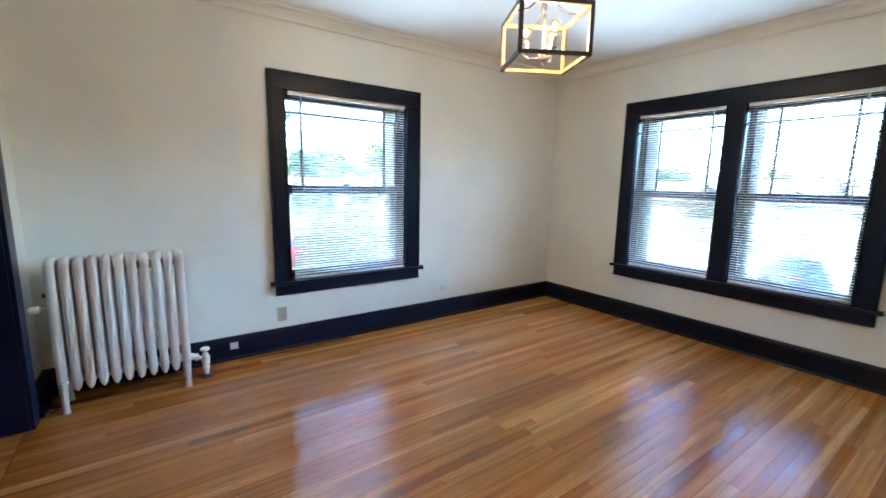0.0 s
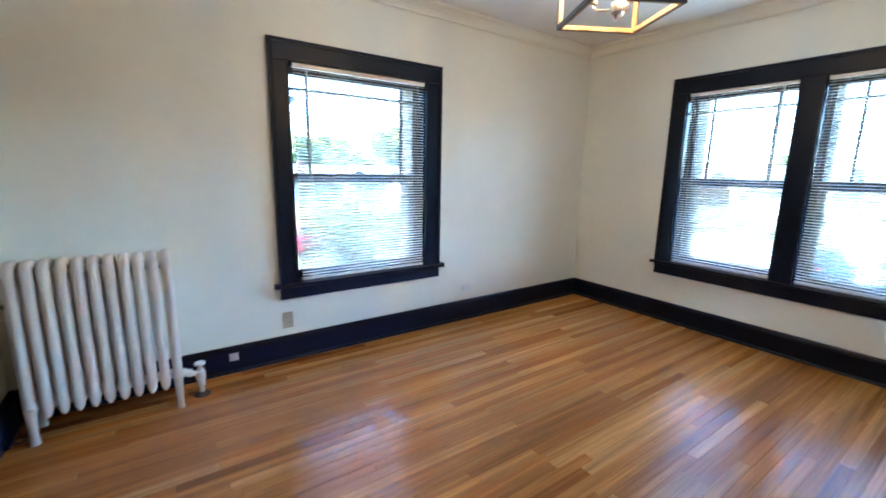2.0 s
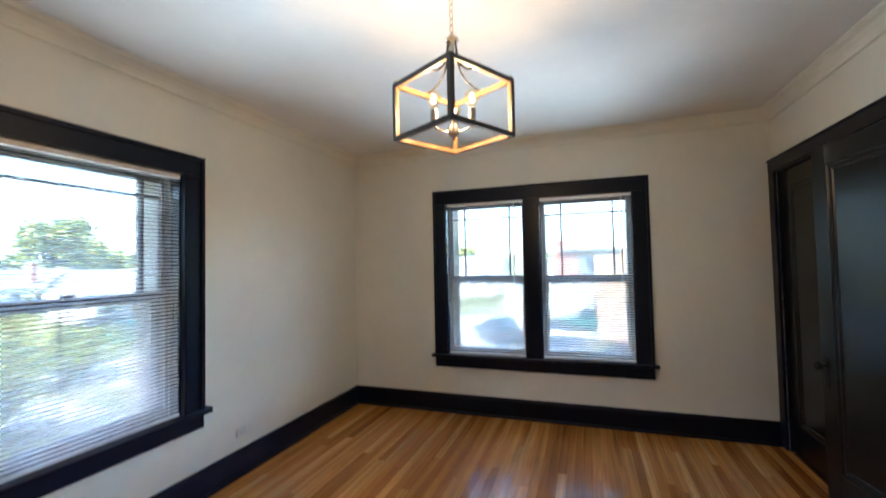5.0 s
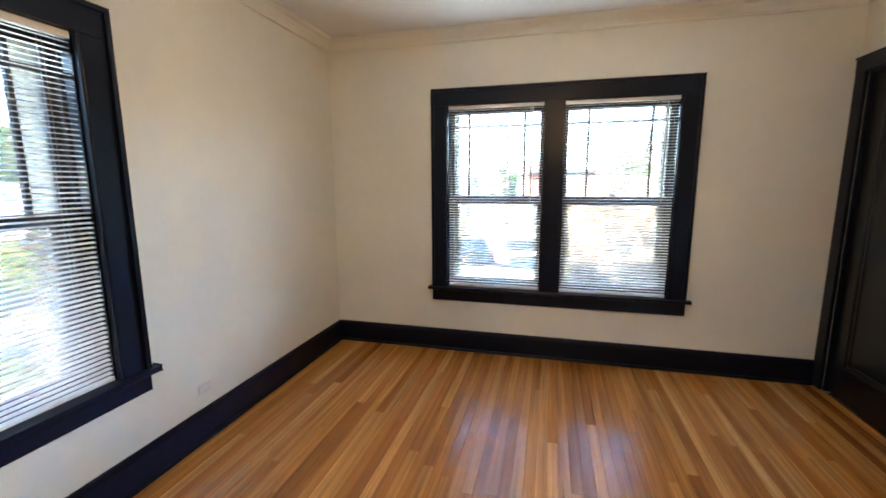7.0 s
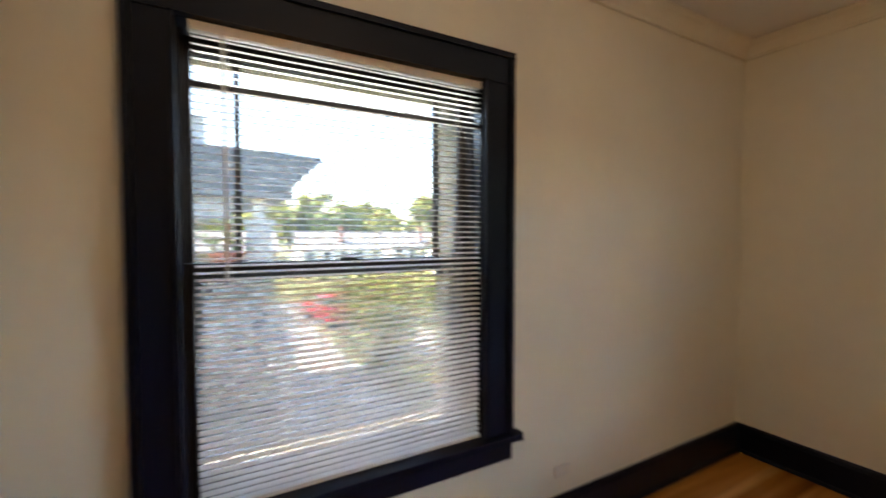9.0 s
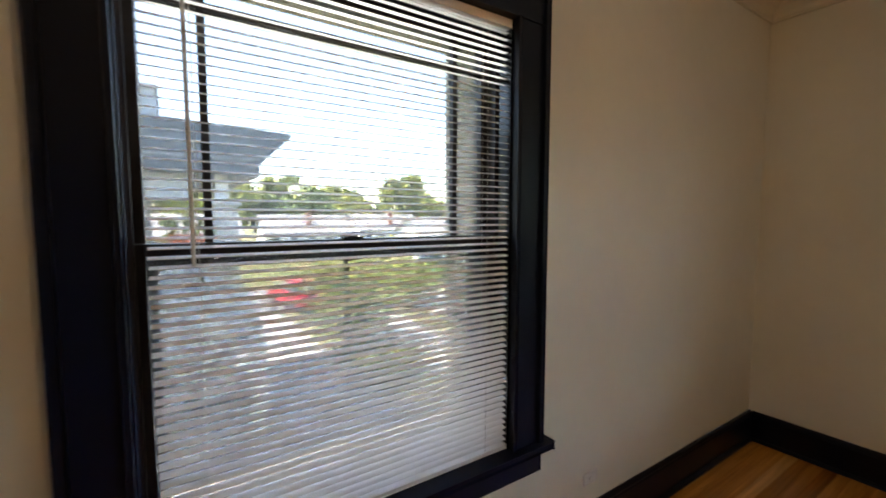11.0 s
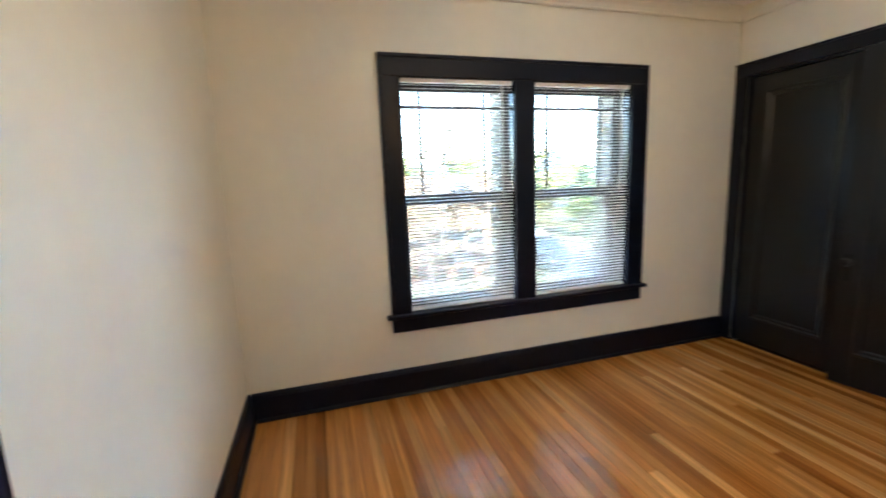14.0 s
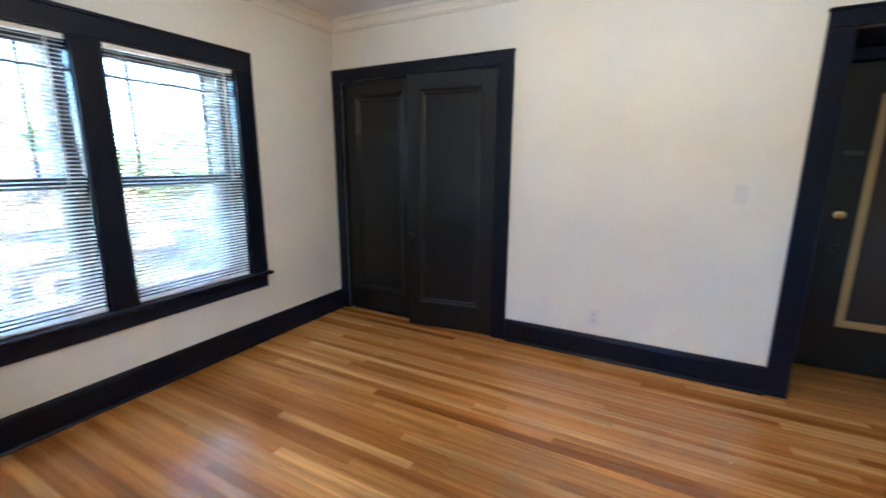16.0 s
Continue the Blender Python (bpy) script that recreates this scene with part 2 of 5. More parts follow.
def tube(points, radius, segments=10, bm=None, radii=None, closed=False):
    """A round tube along a line of points."""
    bm = bm or bmesh.new()
    pts = [Vector(p) for p in points]
    n = len(pts)
    rings = []
    ref = None
    for i, p in enumerate(pts):
        if closed:
            d = pts[(i + 1) % n] - pts[i - 1]
        else:
            d = pts[min(i + 1, n - 1)] - pts[max(i - 1, 0)]
        d.normalize()
        if ref is None:
            ref = Vector((0, 0, 1)) if abs(d.z) < 0.9 else Vector((1, 0, 0))
        u = d.cross(ref).normalized()
        w = d.cross(u).normalized()
        ref = -w if ref.dot(-w) > 0 else w
        u = d.cross(ref).normalized()
        r = radii[i] if radii else radius
        rx, ry = r if isinstance(r, tuple) else (r, r)
        rings.append([bm.verts.new(p + u * rx * math.cos(2 * math.pi * k / segments) + ref * ry * math.sin(2 * math.pi * k / segments)) for k in range(segments)])
    pairs = list(zip(rings, rings[1:]))
    if closed:
        pairs.append((rings[-1], rings[0]))
    for a, b in pairs:
        for k in range(segments):
            j = (k + 1) % segments
            bm.faces.new((a[k], a[j], b[j], b[k]))
    if not closed:
        bm.faces.new(list(reversed(rings[0])))
        bm.faces.new(rings[-1])
    return bm


def extrude_profile(profile, length, m, bm=None):
    """A moulding: a closed outline in (depth, height), run along its own x for a length, then placed by m."""
    bm = bm or bmesh.new()
    a = [bm.verts.new(m @ Vector((0, d, z))) for d, z in profile]
    b = [bm.verts.new(m @ Vector((length, d, z))) for d, z in profile]
    n = len(profile)
    for i in range(n):
        j = (i + 1) % n
        bm.faces.new((a[i], a[j], b[j], b[i]))
    bm.faces.new(list(reversed(a)))
    bm.faces.new(b)
    return bm


# ---- the room: plan in metres ----
X0, X1, Y0, Y1, CZ = -0.565, 4.125, -0.32, 3.50, 2.662
WT = 0.27                                     # thickness of the outer walls
A_OPEN = (0.965, 2.057, 0.54, 2.085)          # single window: x0, x1, z0, z1
B_OPEN = ((1.655, 2.452), (0.705, 1.522))     # pair of windows: y ranges
B_Z = (0.54, 2.09)
CL = (2.50, 4.03, 2.15)                       # closet opening: x0, x1, top
EN = (-0.44, 0.52, 2.15)                      # entry opening in the same wall
WO = (1.75, 3.06, 2.15)                       # opening to the next room: y0, y1, top


def structure(ob, label, category):
    return tagged(ob, label, category, kind="structure")


structure(part("floor", boxes((X0 - 2.4, X1, Y0 - 1.0, Y1, -0.12, -0.0185)), SUBFLOOR), "varnished oak strip floor with narrow boards", "floor")
structure(part("ceiling", boxes((X0 - 0.2, X1 + WT, Y0 - 0.2, Y1 + WT, CZ, CZ + 0.2)), CEIL), "plain white plaster ceiling", "ceiling")

# north wall with the single window
a0, a1, az0, az1 = A_OPEN
structure(part("wall_north", boxes(
    (X0 - 0.2, a0, Y1, Y1 + WT, -0.4, CZ), (a1, X1 + WT, Y1, Y1 + WT, -0.4, CZ),
    (a0, a1, Y1, Y1 + WT, -0.4, az0), (a0, a1, Y1, Y1 + WT, az1, CZ)), WALL), "cream painted plaster wall with one window", "wall")
# east wall with the pair of windows
(b0, b1), (b2, b3) = B_OPEN[1], B_OPEN[0]
structure(part("wall_east", boxes(
    (X1, X1 + WT, Y0 - 1.2, b0, -0.4, CZ), (X1, X1 + WT, b3, Y1, -0.4, CZ),
    (X1, X1 + WT, b0, b3, -0.4, B_Z[0]), (X1, X1 + WT, b0, b3, B_Z[1], CZ), (X1, X1 + WT, b1, b2, B_Z[0], B_Z[1])), WALL),
    "cream painted plaster wall with a pair of windows", "wall")
# south wall with the closet and the entry
structure(part("wall_south", boxes(
    (EN[1] + 0.02, CL[0], Y0 - 0.14, Y0, -0.1, CZ), (CL[1], X1, Y0 - 0.14, Y0, -0.1, CZ),
    (CL[0], CL[1], Y0 - 0.14, Y0, CL[2], CZ), (EN[0] - 0.02, EN[1] + 0.02, Y0 - 0.14, Y0, EN[2] + 0.02, CZ),
    (X0, EN[0] - 0.02, Y0 - 0.14, Y0, -0.1, CZ)), WALL), "cream painted plaster wall with a closet and a doorway", "wall")
# west wall with the opening to the next room
structure(part("wall_west", boxes(
    (X0 - 0.12, X0, Y0 - 0.14, WO[0], -0.1, CZ), (X0 - 0.12, X0, WO[1] + 0.02, Y1, -0.1, CZ),
    (X0 - 0.12, X0, WO[0], WO[1] + 0.02, WO[2], CZ)), WALL), "cream painted plaster wall with a wide cased opening", "wall")
# closed spaces behind: next room, entry, closet
structure(part("wall_next_room", boxes(
    (X0 - 2.5, X0 - 2.4, 0.6, Y1 + 0.1, -0.1, CZ), (X0 - 2.4, X0 - 0.2, Y1, Y1 + 0.1, -0.1, CZ),
    (X0 - 2.4, X0 - 0.12, 0.6, 0.7, -0.1, CZ)), WALL), "cream wall of the next room", "wall")
structure(part("ceiling_next_room", boxes((X0 - 2.5, X0 - 0.2, 0.6, Y1 + 0.1, CZ, CZ + 0.1)), CEIL), "plain white ceiling of the next room", "ceiling")
structure(part("wall_entry", boxes(
    (EN[1] + 0.002, EN[1] + 0.1, Y0 - 0.75, Y0 - 0.14, -0.1, CZ), (EN[0] - 0.1, EN[0] - 0.002, Y0 - 0.75, Y0 - 0.14, -0.1, CZ),
    (EN[0] - 0.1, EN[1] + 0.1, Y0 - 0.85, Y0 - 0.75, -0.1, CZ), (EN[0], EN[1], Y0 - 0.75, Y0 - 0.14, EN[2] + 0.02, EN[2] + 0.1)), BLACK),
    "black painted entry recess", "wall")
structure(part("wall_closet", boxes(
    (CL[0] - 0.3, CL[0] - 0.2, Y0 - 0.75, Y0 - 0.14, -0.1, CZ), (CL[0] - 0.3, X1, Y0 - 0.85, Y0 - 0.75, -0.1, CZ),
    (CL[0] - 0.2, X1, Y0 - 0.75, Y0 - 0.14, CZ - 0.1, CZ)), WALL), "plain closet interior walls", "wall")

# crown moulding round the ceiling
CROWN_PROFILE = [(0.0, CZ - 0.095), (0.012, CZ - 0.095), (0.016, CZ - 0.085), (0.014, CZ - 0.078), (0.024, CZ - 0.055),
                 (0.046, CZ - 0.030), (0.070, CZ - 0.020), (0.074, CZ - 0.013), (0.082, CZ - 0.012), (0.082, CZ - 0.002), (0.0, CZ - 0.002)]


def run(name, profile, p0, p1, material, label, category, parent=None):
    """A moulding along a wall from p0 to p1; its depth grows to the left of the way."""
    d = Vector((p1[0] - p0[0], p1[1] - p0[1], 0))
    m = Matrix.Translation((p0[0], p0[1], 0)) @ Matrix.Rotation(math.atan2(d.y, d.x), 4, "Z")
    ob = part(name, extrude_profile(profile, d.length, m), material, parent)
    return structure(ob, label, category)


for p0, p1 in (((X1 - 0.001, Y1 - 0.002), (X0, Y1 - 0.002)), ((X1 - 0.002, Y0), (X1 - 0.002, Y1)), ((X0, Y0 + 0.002), (X1, Y0 + 0.002)), ((X0 + 0.002, Y1), (X0 + 0.002, Y0))):
    run("crown_moulding", CROWN_PROFILE, p0, p1, CROWN, "cream crown moulding with a cove", "trim")

BB = 0.182
BASE_PROFILE = [(0, 0), (0.022, 0), (0.022, BB - 0.03), (0.019, BB - 0.022), (0.019, BB - 0.014), (0.014, BB - 0.004), (0.008, BB), (0, BB)]
SHOE_PROFILE = [(0.022, 0), (0.041, 0), (0.040, 0.008), (0.036, 0.014), (0.030, 0.018), (0.022, 0.019)]
for p0, p1 in (((X1, Y1), (X0, Y1)), ((X1, Y0 + 0.025), (X1, Y1 - 0.022)), ((0.642, Y0), (CL[0] - 0.122, Y0)), ((X0, Y1 - 0.022), (X0, WO[1] + 0.135)), ((X0, WO[0] - 0.12), (X0, Y0))):
    run("baseboard", BASE_PROFILE, p0, p1, BLACK, "tall black painted wooden baseboard", "baseboard")
    run("shoe_moulding", SHOE_PROFILE, p0, p1, BLACK, "black quarter-round strip along the floor", "trim")


# ---- windows ----
def casing_board(bm, u0, u1, z0, z1, m, d=0.022):
    """A flat board with an eased edge on the wall's face; m maps (along, out of the wall, up)."""
    box(bm, u0, u1, 0.0, d, z0, z1, bevel=0.003, m=m)


def window_unit(u0, u1, z0, z1, m, name, label, muntins, bar=0.0):
    """A double-hung window in an opening; m maps (along, into the room, up) with the wall's face at 0."""
    w = tagged(empty(name), label, "window", kind="structure")
    # lining of the opening
    t = 0.012
    for s, (p, q) in enumerate(((u0, u0 + t), (u1 - t, u1))):
        part("jamb", boxes((p, q, -0.075, -0.004, z0, z1), m=m), GLOSSJAMB, w, "glossy black jamb")
        part("sash_track", boxes((p, q, -0.172, -0.075, z0, z1), m=m), SASH, w, "dark brown sash track")
        part("parting_stop", boxes((p - (0.0 if s == 0 else 0.010), q + (0.010 if s == 0 else 0.0), -0.086, -0.075, z0, z1), bevel=0.002, m=m), SASH, w)
        # rough outer reveal
        part("outer_reveal", boxes((p - (0.0 if s == 0 else 0.026), q + (0.026 if s == 0 else 0.0), -0.36, -0.176, z0 - 0.03, z1), bevel=0.006, m=m), STUCCO, w, "cream rough stucco reveal")
    part("outer_head", boxes((u0, u1, -0.36, -0.176, z1 - 0.02, z1 + 0.02), m=m), STUCCO, w)
    part("outer_sill", boxes((u0 - 0.03, u1 + 0.03, -0.40, -0.176, z0 - 0.06, z0 + 0.012), bevel=0.006, m=m), STUCCO, w)
    part("head_jamb", boxes((u0, u1, -0.155, -0.004, z1 - t, z1), m=m), BLACK, w)
    part("window_sill", boxes((u0, u1, -0.155, -0.004, z0, z0 + 0.03), m=m), BLACK, w)
    mid = 1.327
    i0, i1 = u0 + t + 0.003, u1 - t - 0.003
    st = 0.027
    # lower sash, nearer to the room
    lo = part("lower_sash", boxes(
        (i0, i0 + st, -0.125, -0.09, z0 + 0.032, mid + 0.02), (i1 - st, i1, -0.125, -0.09, z0 + 0.032, mid + 0.02),
        (i0 + st, i1 - st, -0.125, -0.09, z0 + 0.032, z0 + 0.095), (i0 + st, i1 - st, -0.125, -0.09, mid - 0.016, mid + 0.02), bevel=0.003, m=m), SASH, w)
    p = part("pane", boxes((i0 + st, i1 - st, -0.110, -0.106, z0 + 0.09, mid - 0.012), m=m), GLASS, lo)
    p.visible_shadow = False
    # upper sash with border muntins
    up = part("upper_sash", boxes(
        (i0, i0 + st, -0.165, -0.13, mid - 0.02, z1 - t), (i1 - st, i1, -0.165, -0.13, mid - 0.02, z1 - t),
        (i0 + st, i1 - st, -0.165, -0.13, mid - 0.02, mid + 0.016), (i0 + st, i1 - st, -0.165, -0.13, z1 - t - 0.05, z1 - t), bevel=0.003, m=m), SASH, w)
    p = part("pane", boxes((i0 + st, i1 - st, -0.150, -0.146, mid + 0.012, z1 - t - 0.045), m=m), GLASS, up)
    p.visible_shadow = False
    hz = 1.928
    for v in muntins:
        part("muntin", boxes((v - 0.009, v + 0.009, -0.160, -0.137, mid + 0.016, z1 - t - 0.05), bevel=0.002, m=m), SASH, up)
    part("muntin", boxes((i0 + st, i1 - st, -0.162, -0.135, hz - 0.009, hz + 0.009), bevel=0.002, m=m), SASH, up)
    # sash lock on the meeting rail
    c = (u0 + u1) / 2
    bm = boxes((c - 0.030, c + 0.030, -0.120, -0.095, mid + 0.02, mid + 0.026), (c - 0.012, c + 0.012, -0.135, -0.1, mid + 0.026, mid + 0.034), bevel=0.002, m=m)
    tube([m @ Vector((c + 0.005, -0.112, mid + 0.034)), m @ Vector((c + 0.038, -0.098, mid + 0.036))], 0.0055, 8, bm)
    part("sash_lock", bm, IRON, w, "dark metal sash lock")
    # screen frame outside the lower sash
    s0, s1 = u0 + 0.040, u1 - 0.040
    f = 0.022
    part("screen_frame", boxes(
        (s0, s0 + f, -0.205, -0.188, z0 + 0.02, mid - 0.02), (s1 - f, s1, -0.205, -0.188, z0 + 0.02, mid - 0.02),
        (s0 + f, s1 - f, -0.205, -0.188, mid - 0.05, mid - 0.02), (s0 + f, s1 - f, -0.205, -0.188, z0 + 0.02, z0 + 0.045), bevel=0.002, m=m), STORM, w, "white screen frame")
    p = part("insect_screen", boxes((s0 + f, s1 - f, -0.197, -0.196, z0 + 0.045, mid - 0.05), m=m), SCREEN, w, "fine grey insect mesh")
    p.visible_shadow = False
    if bar:
        part("screen_bar", boxes((bar - 0.005, bar + 0.005, -0.203, -0.190, z0 + 0.045, mid - 0.05), m=m), SASH, w, "thin dark middle bar")
    return w


SLAT_W, PITCH = 0.025, 0.0215


def slat_mesh(length, m):
    """One curved slat, its middle at the origin, along the direction that m gives."""
    bm = bmesh.new()
    n = 4
    top, bot = [], []
    for i in range(n + 1):
        v = (i / n - 0.5) * SLAT_W
        h = 0.0022 * (1 - (2 * v / SLAT_W) ** 2)
        top.append((v, h + 0.0005))
        bot.append((v, h))
    ring = top + bot[::-1]
    a = [bm.verts.new(m @ Vector((-length / 2, d, h))) for d, h in ring]
    b = [bm.verts.new(m @ Vector((length / 2, d, h))) for d, h in ring]
    k = len(ring)
    for i in range(k):
        j = (i + 1) % k
        bm.faces.new((a[i], a[j], b[j], b[i]))
    bm.faces.new(a[::-1])
    bm.faces.new(b)
    bmesh.ops.recalc_face_normals(bm, faces=bm.faces)
    me = bpy.data.meshes.new("slat")
    bm.to_mesh(me)
    bm.free()
    me.materials.append(SLAT)
    me.shade_smooth()
    me.set_sharp_from_angle(angle=radians(35))
    return me


def blind(u0, u1, z0, z1, m, label, tilt=-12.0, wand=True):
    """A lowered horizontal blind; m maps (along, into the room, up)."""
    bl = tagged(empty("window_blind"), label, "blind", "window blinds")
    d = -0.018
    part("headrail", boxes((u0, u1, d - 0.014, d + 0.014, z1 - 0.027, z1), bevel=0.002, m=m), SLAT, bl, "cream white metal headrail")
    part("bottom_rail", boxes((u0 + 0.004, u1 - 0.004, d - 0.013, d + 0.013, z0, z0 + 0.014), bevel=0.003, m=m), SLAT, bl)
    rot = m.to_3x3().to_4x4() @ Matrix.Rotation(radians(tilt), 4, "X")
    me = slat_mesh(u1 - u0 - 0.008, rot)
    rnd = random.Random(int(u0 * 1000))
    z = z1 - 0.042
    c = (u0 + u1) / 2
    while z > z0 + 0.020:
        p = m @ Vector((c + rnd.uniform(-0.0012, 0.0012), d, z))
        shared("slat", me, bl, Matrix.Translation(p))
        z -= PITCH
    # ladder cords
    for q in (u0 + 0.10, u1 - 0.10):
        bm = bmesh.new()
        for off in (-0.0135, 0.0135):
            tube([m @ Vector((q, d + off, z1 - 0.027)), m @ Vector((q, d + off, z0 + 0.01))], 0.0005, 5, bm)
        part("ladder_cord", bm, CORD, bl)
    if wand:
        bm = tube([m @ Vector((u0 + 0.085, 0.012, z1 - 0.03)), m @ Vector((u0 + 0.087, 0.016, z1 - 0.20)), m @ Vector((u0 + 0.088, 0.016, z1 - 0.77))], 0.0045, 8)
        part("tilt_wand", bm, CORD, bl, "clear plastic tilt wand", True)
    return bl


NORTH = Matrix(((1, 0, 0, 0), (0, -1, 0, Y1), (0, 0, 1, 0), (0, 0, 0, 1)))     # along x, into the room is -y
EAST = Matrix(((0, -1, 0, X1), (1, 0, 0, 0), (0, 0, 1, 0), (0, 0, 0, 1)))      # along y, into the room is -x
SOUTH = Matrix(((1, 0, 0, 0), (0, 1, 0, Y0), (0, 0, 1, 0), (0, 0, 0, 1)))      # along x, into the room is +y
WEST = Matrix(((0, 1, 0, X0), (1, 0, 0, 0), (0, 0, 1, 0), (0, 0, 0, 1)))       # along y, into the room is +x


def window_trim(u0, u1, opens, z_apron, z_stool, z_in, z_top, m, name):
    """Flat black casing with stool and apron round one or more openings."""
    t = tagged(empty(name), "flat black painted window casing with stool", "window trim", kind="structure")
    first, last = opens[0][0], opens[-1][1]
    part("side_casing", boxes((u0, first + 0.004, 0, 0.022, z_stool, z_in), bevel=0.003, m=m), BLACK, t)
    part("side_casing", boxes((last - 0.004, u1, 0, 0.022, z_stool, z_in), bevel=0.003, m=m), BLACK, t)
    for p, q in zip(opens, opens[1:]):
        part("mullion_casing", boxes((p[1] - 0.004, q[0] + 0.004, 0, 0.022, z_stool, z_in), bevel=0.003, m=m), BLACK, t)
    part("head_casing", boxes((u0, u1, 0, 0.024, z_in, z_top), bevel=0.003, m=m), BLACK, t)
    part("back_band", boxes((u0 - 0.002, u1 + 0.002, 0, 0.032, z_top - 0.012, z_top + 0.010), bevel=0.003, m=m), BLACK, t)
    for p in (u0, u1 - 0.020):
        part("back_band", boxes((p - 0.0015, p + 0.0215, 0, 0.032, z_stool, z_top - 0.012), bevel=0.004, m=m), BLACK, t)
    for p, q in opens:
        part("inner_bead", boxes((p - 0.006, p + 0.008, 0.018, 0.028, z_stool, z_in), bevel=0.003, m=m), BLACK, t)
        part("inner_bead", boxes((q - 0.008, q + 0.006, 0.018, 0.028, z_stool, z_in), bevel=0.003, m=m), BLACK, t)
    part("stool", boxes((u0 - 0.036, u1 + 0.036, -0.002, 0.052, z_stool - 0.026, z_stool), bevel=0.006, m=m), BLACK, t)
    part("apron", boxes((u0, u1, 0, 0.022, z_apron, z_stool - 0.026), bevel=0.003, m=m), BLACK, t)
    return t


window_trim(0.850, 2.193, [(a0, a1)], 0.458, 0.572, 2.075, 2.195, NORTH, "window_trim_north")
window_trim(0.576, 2.574, [(b0, b1), (b2, b3)], 0.448, 0.572, 2.083, 2.205, EAST, "window_trim_east")
window_unit(a0, a1, az0, az1, NORTH, "window_1", "dark double-hung window with border muntins in the upper sash", (1.14, 1.905), 1.525)
window_unit(b2, b3, *B_Z, EAST, "window_2", "dark double-hung window of a pair with border muntins", (1.822, 2.286))
window_unit(b0, b1, *B_Z, EAST, "window_3", "dark double-hung window of a pair with border muntins", (0.862, 1.325))
blind(1.010, 2.046, 0.577, 2.072, NORTH, "lowered white mini blind with open slats over a single window")
blind(1.669, 2.434, 0.577, 2.082, EAST, "lowered white mini blind with open slats in a paired window")
blind(0.714, 1.508, 0.577, 2.080, EAST, "lowered white mini blind with open slats in a paired window")


# ---- doors ----
def door_casing(u0, u1, c0, c1, top, m, name, label, left=True, right=True):
    t = tagged(empty(name), label, "door trim", kind="structure")
    if left:
        part("side_casing", boxes((u0, c0, 0, 0.022, 0, top), bevel=0.003, m=m), BLACK, t)
    if right:
        part("side_casing", boxes((c1, u1, 0, 0.022, 0, top), bevel=0.003, m=m), BLACK, t)
    part("head_casing", boxes((u0, u1, 0, 0.024, top, top + 0.085), bevel=0.003, m=m), BLACK, t)
    part("cap_strip", boxes((u0 - (0.006 if left else 0), u1 + 0.006 * (u1 < X1 - 0.05), 0, 0.032, top + 0.085, top + 0.1), bevel=0.003, m=m), BLACK, t)
    return t


def panel_door(w, h, material, panel_material=None, frame=0.11, bottom=0.21, mould_material=None, name="door", label="", category="door"):
    """A one-panel door, hinge edge at x = 0, standing on z = 0, its face towards +y."""
    d = tagged(empty(name), label, category, kind="structure")
    th = 0.036
    bm = boxes((0, frame, -th, 0, 0, h), (w - frame, w, -th, 0, 0, h), (frame, w - frame, -th, 0, 0, bottom), (frame, w - frame, -th, 0, h - frame, h), bevel=0.002)
    part("door_frame", bm, material, d)
    # moulding: a stepped frame round the sunk panel
    p0, p1, q0, q1 = frame, w - frame, bottom, h - frame
    bm = bmesh.new()
    prof = [(0.0, 0.0015), (0.006, 0.005), (0.014, 0.004), (0.020, -0.002), (0.026, -0.006), (0.034, -0.003), (0.042, -0.006), (0.050, -0.013)]
    rows = []
    for s, dep in prof:
        rows.append([bm.verts.new((x, dep, z)) for x, z in ((p0 + s, q0 + s), (p1 - s, q0 + s), (p1 - s, q1 - s), (p0 + s, q1 - s))])
    for ra, rb in zip(rows, rows[1:]):
        for i in range(4):
            j = (i + 1) % 4
            bm.faces.new((ra[i], ra[j], rb[j], rb[i]))
    part("panel_moulding", bm, mould_material or material, d, "gilt moulding" if mould_material else "")
    part("panel", boxes((p0 + 0.002, p1 - 0.002, -0.026, -0.012, q0 + 0.002, q1 - 0.002)), panel_material or material, d)
    return d


def knob(parent, x, z, material, r=0.027, label=""):
    m = Matrix.Translation((x, 0, z)) @ Matrix.Rotation(radians(-90), 4, "X")
    bm = lathe([(0.030, 0.0), (0.030, 0.003), (0.022, 0.006), (0.010, 0.010), (0.009, 0.030), (0.014, 0.034), (r * 0.9, 0.040), (r, 0.050), (r * 0.92, 0.060), (r * 0.55, 0.068), (0.002, 0.070)], 20, m)
    part("door_knob", bm, material, parent, label, True)


door_casing(2.382, X1, CL[0], CL[1], CL[2], SOUTH, "closet_trim", "flat black painted casing of a wide closet")
# stops that close the closet's jambs
part("closet_jamb", boxes((CL[0], CL[0] + 0.016, Y0 - 0.14, Y0 - 0.001, 0, CL[2]), (CL[1] - 0.016, CL[1], Y0 - 0.14, Y0 - 0.001, 0, CL[2]), (CL[0] + 0.016, CL[1] - 0.016, Y0 - 0.14, Y0 - 0.001, CL[2] - 0.016, CL[2])), BLACK)
structure(bpy.data.objects["closet_jamb"], "black painted closet jamb", "trim")
DW = (CL[1] - CL[0] - 0.032) / 2 - 0.003
east_leaf = panel_door(DW, CL[2] - 0.026, BLACKDOOR, name="closet_door", label="closed black painted closet door with one sunk panel")
east_leaf.matrix_basis = Matrix.Translation((CL[1] - 0.018, Y0 - 0.022, 0.008)) @ Matrix.Diagonal((-1, 1, 1, 1))
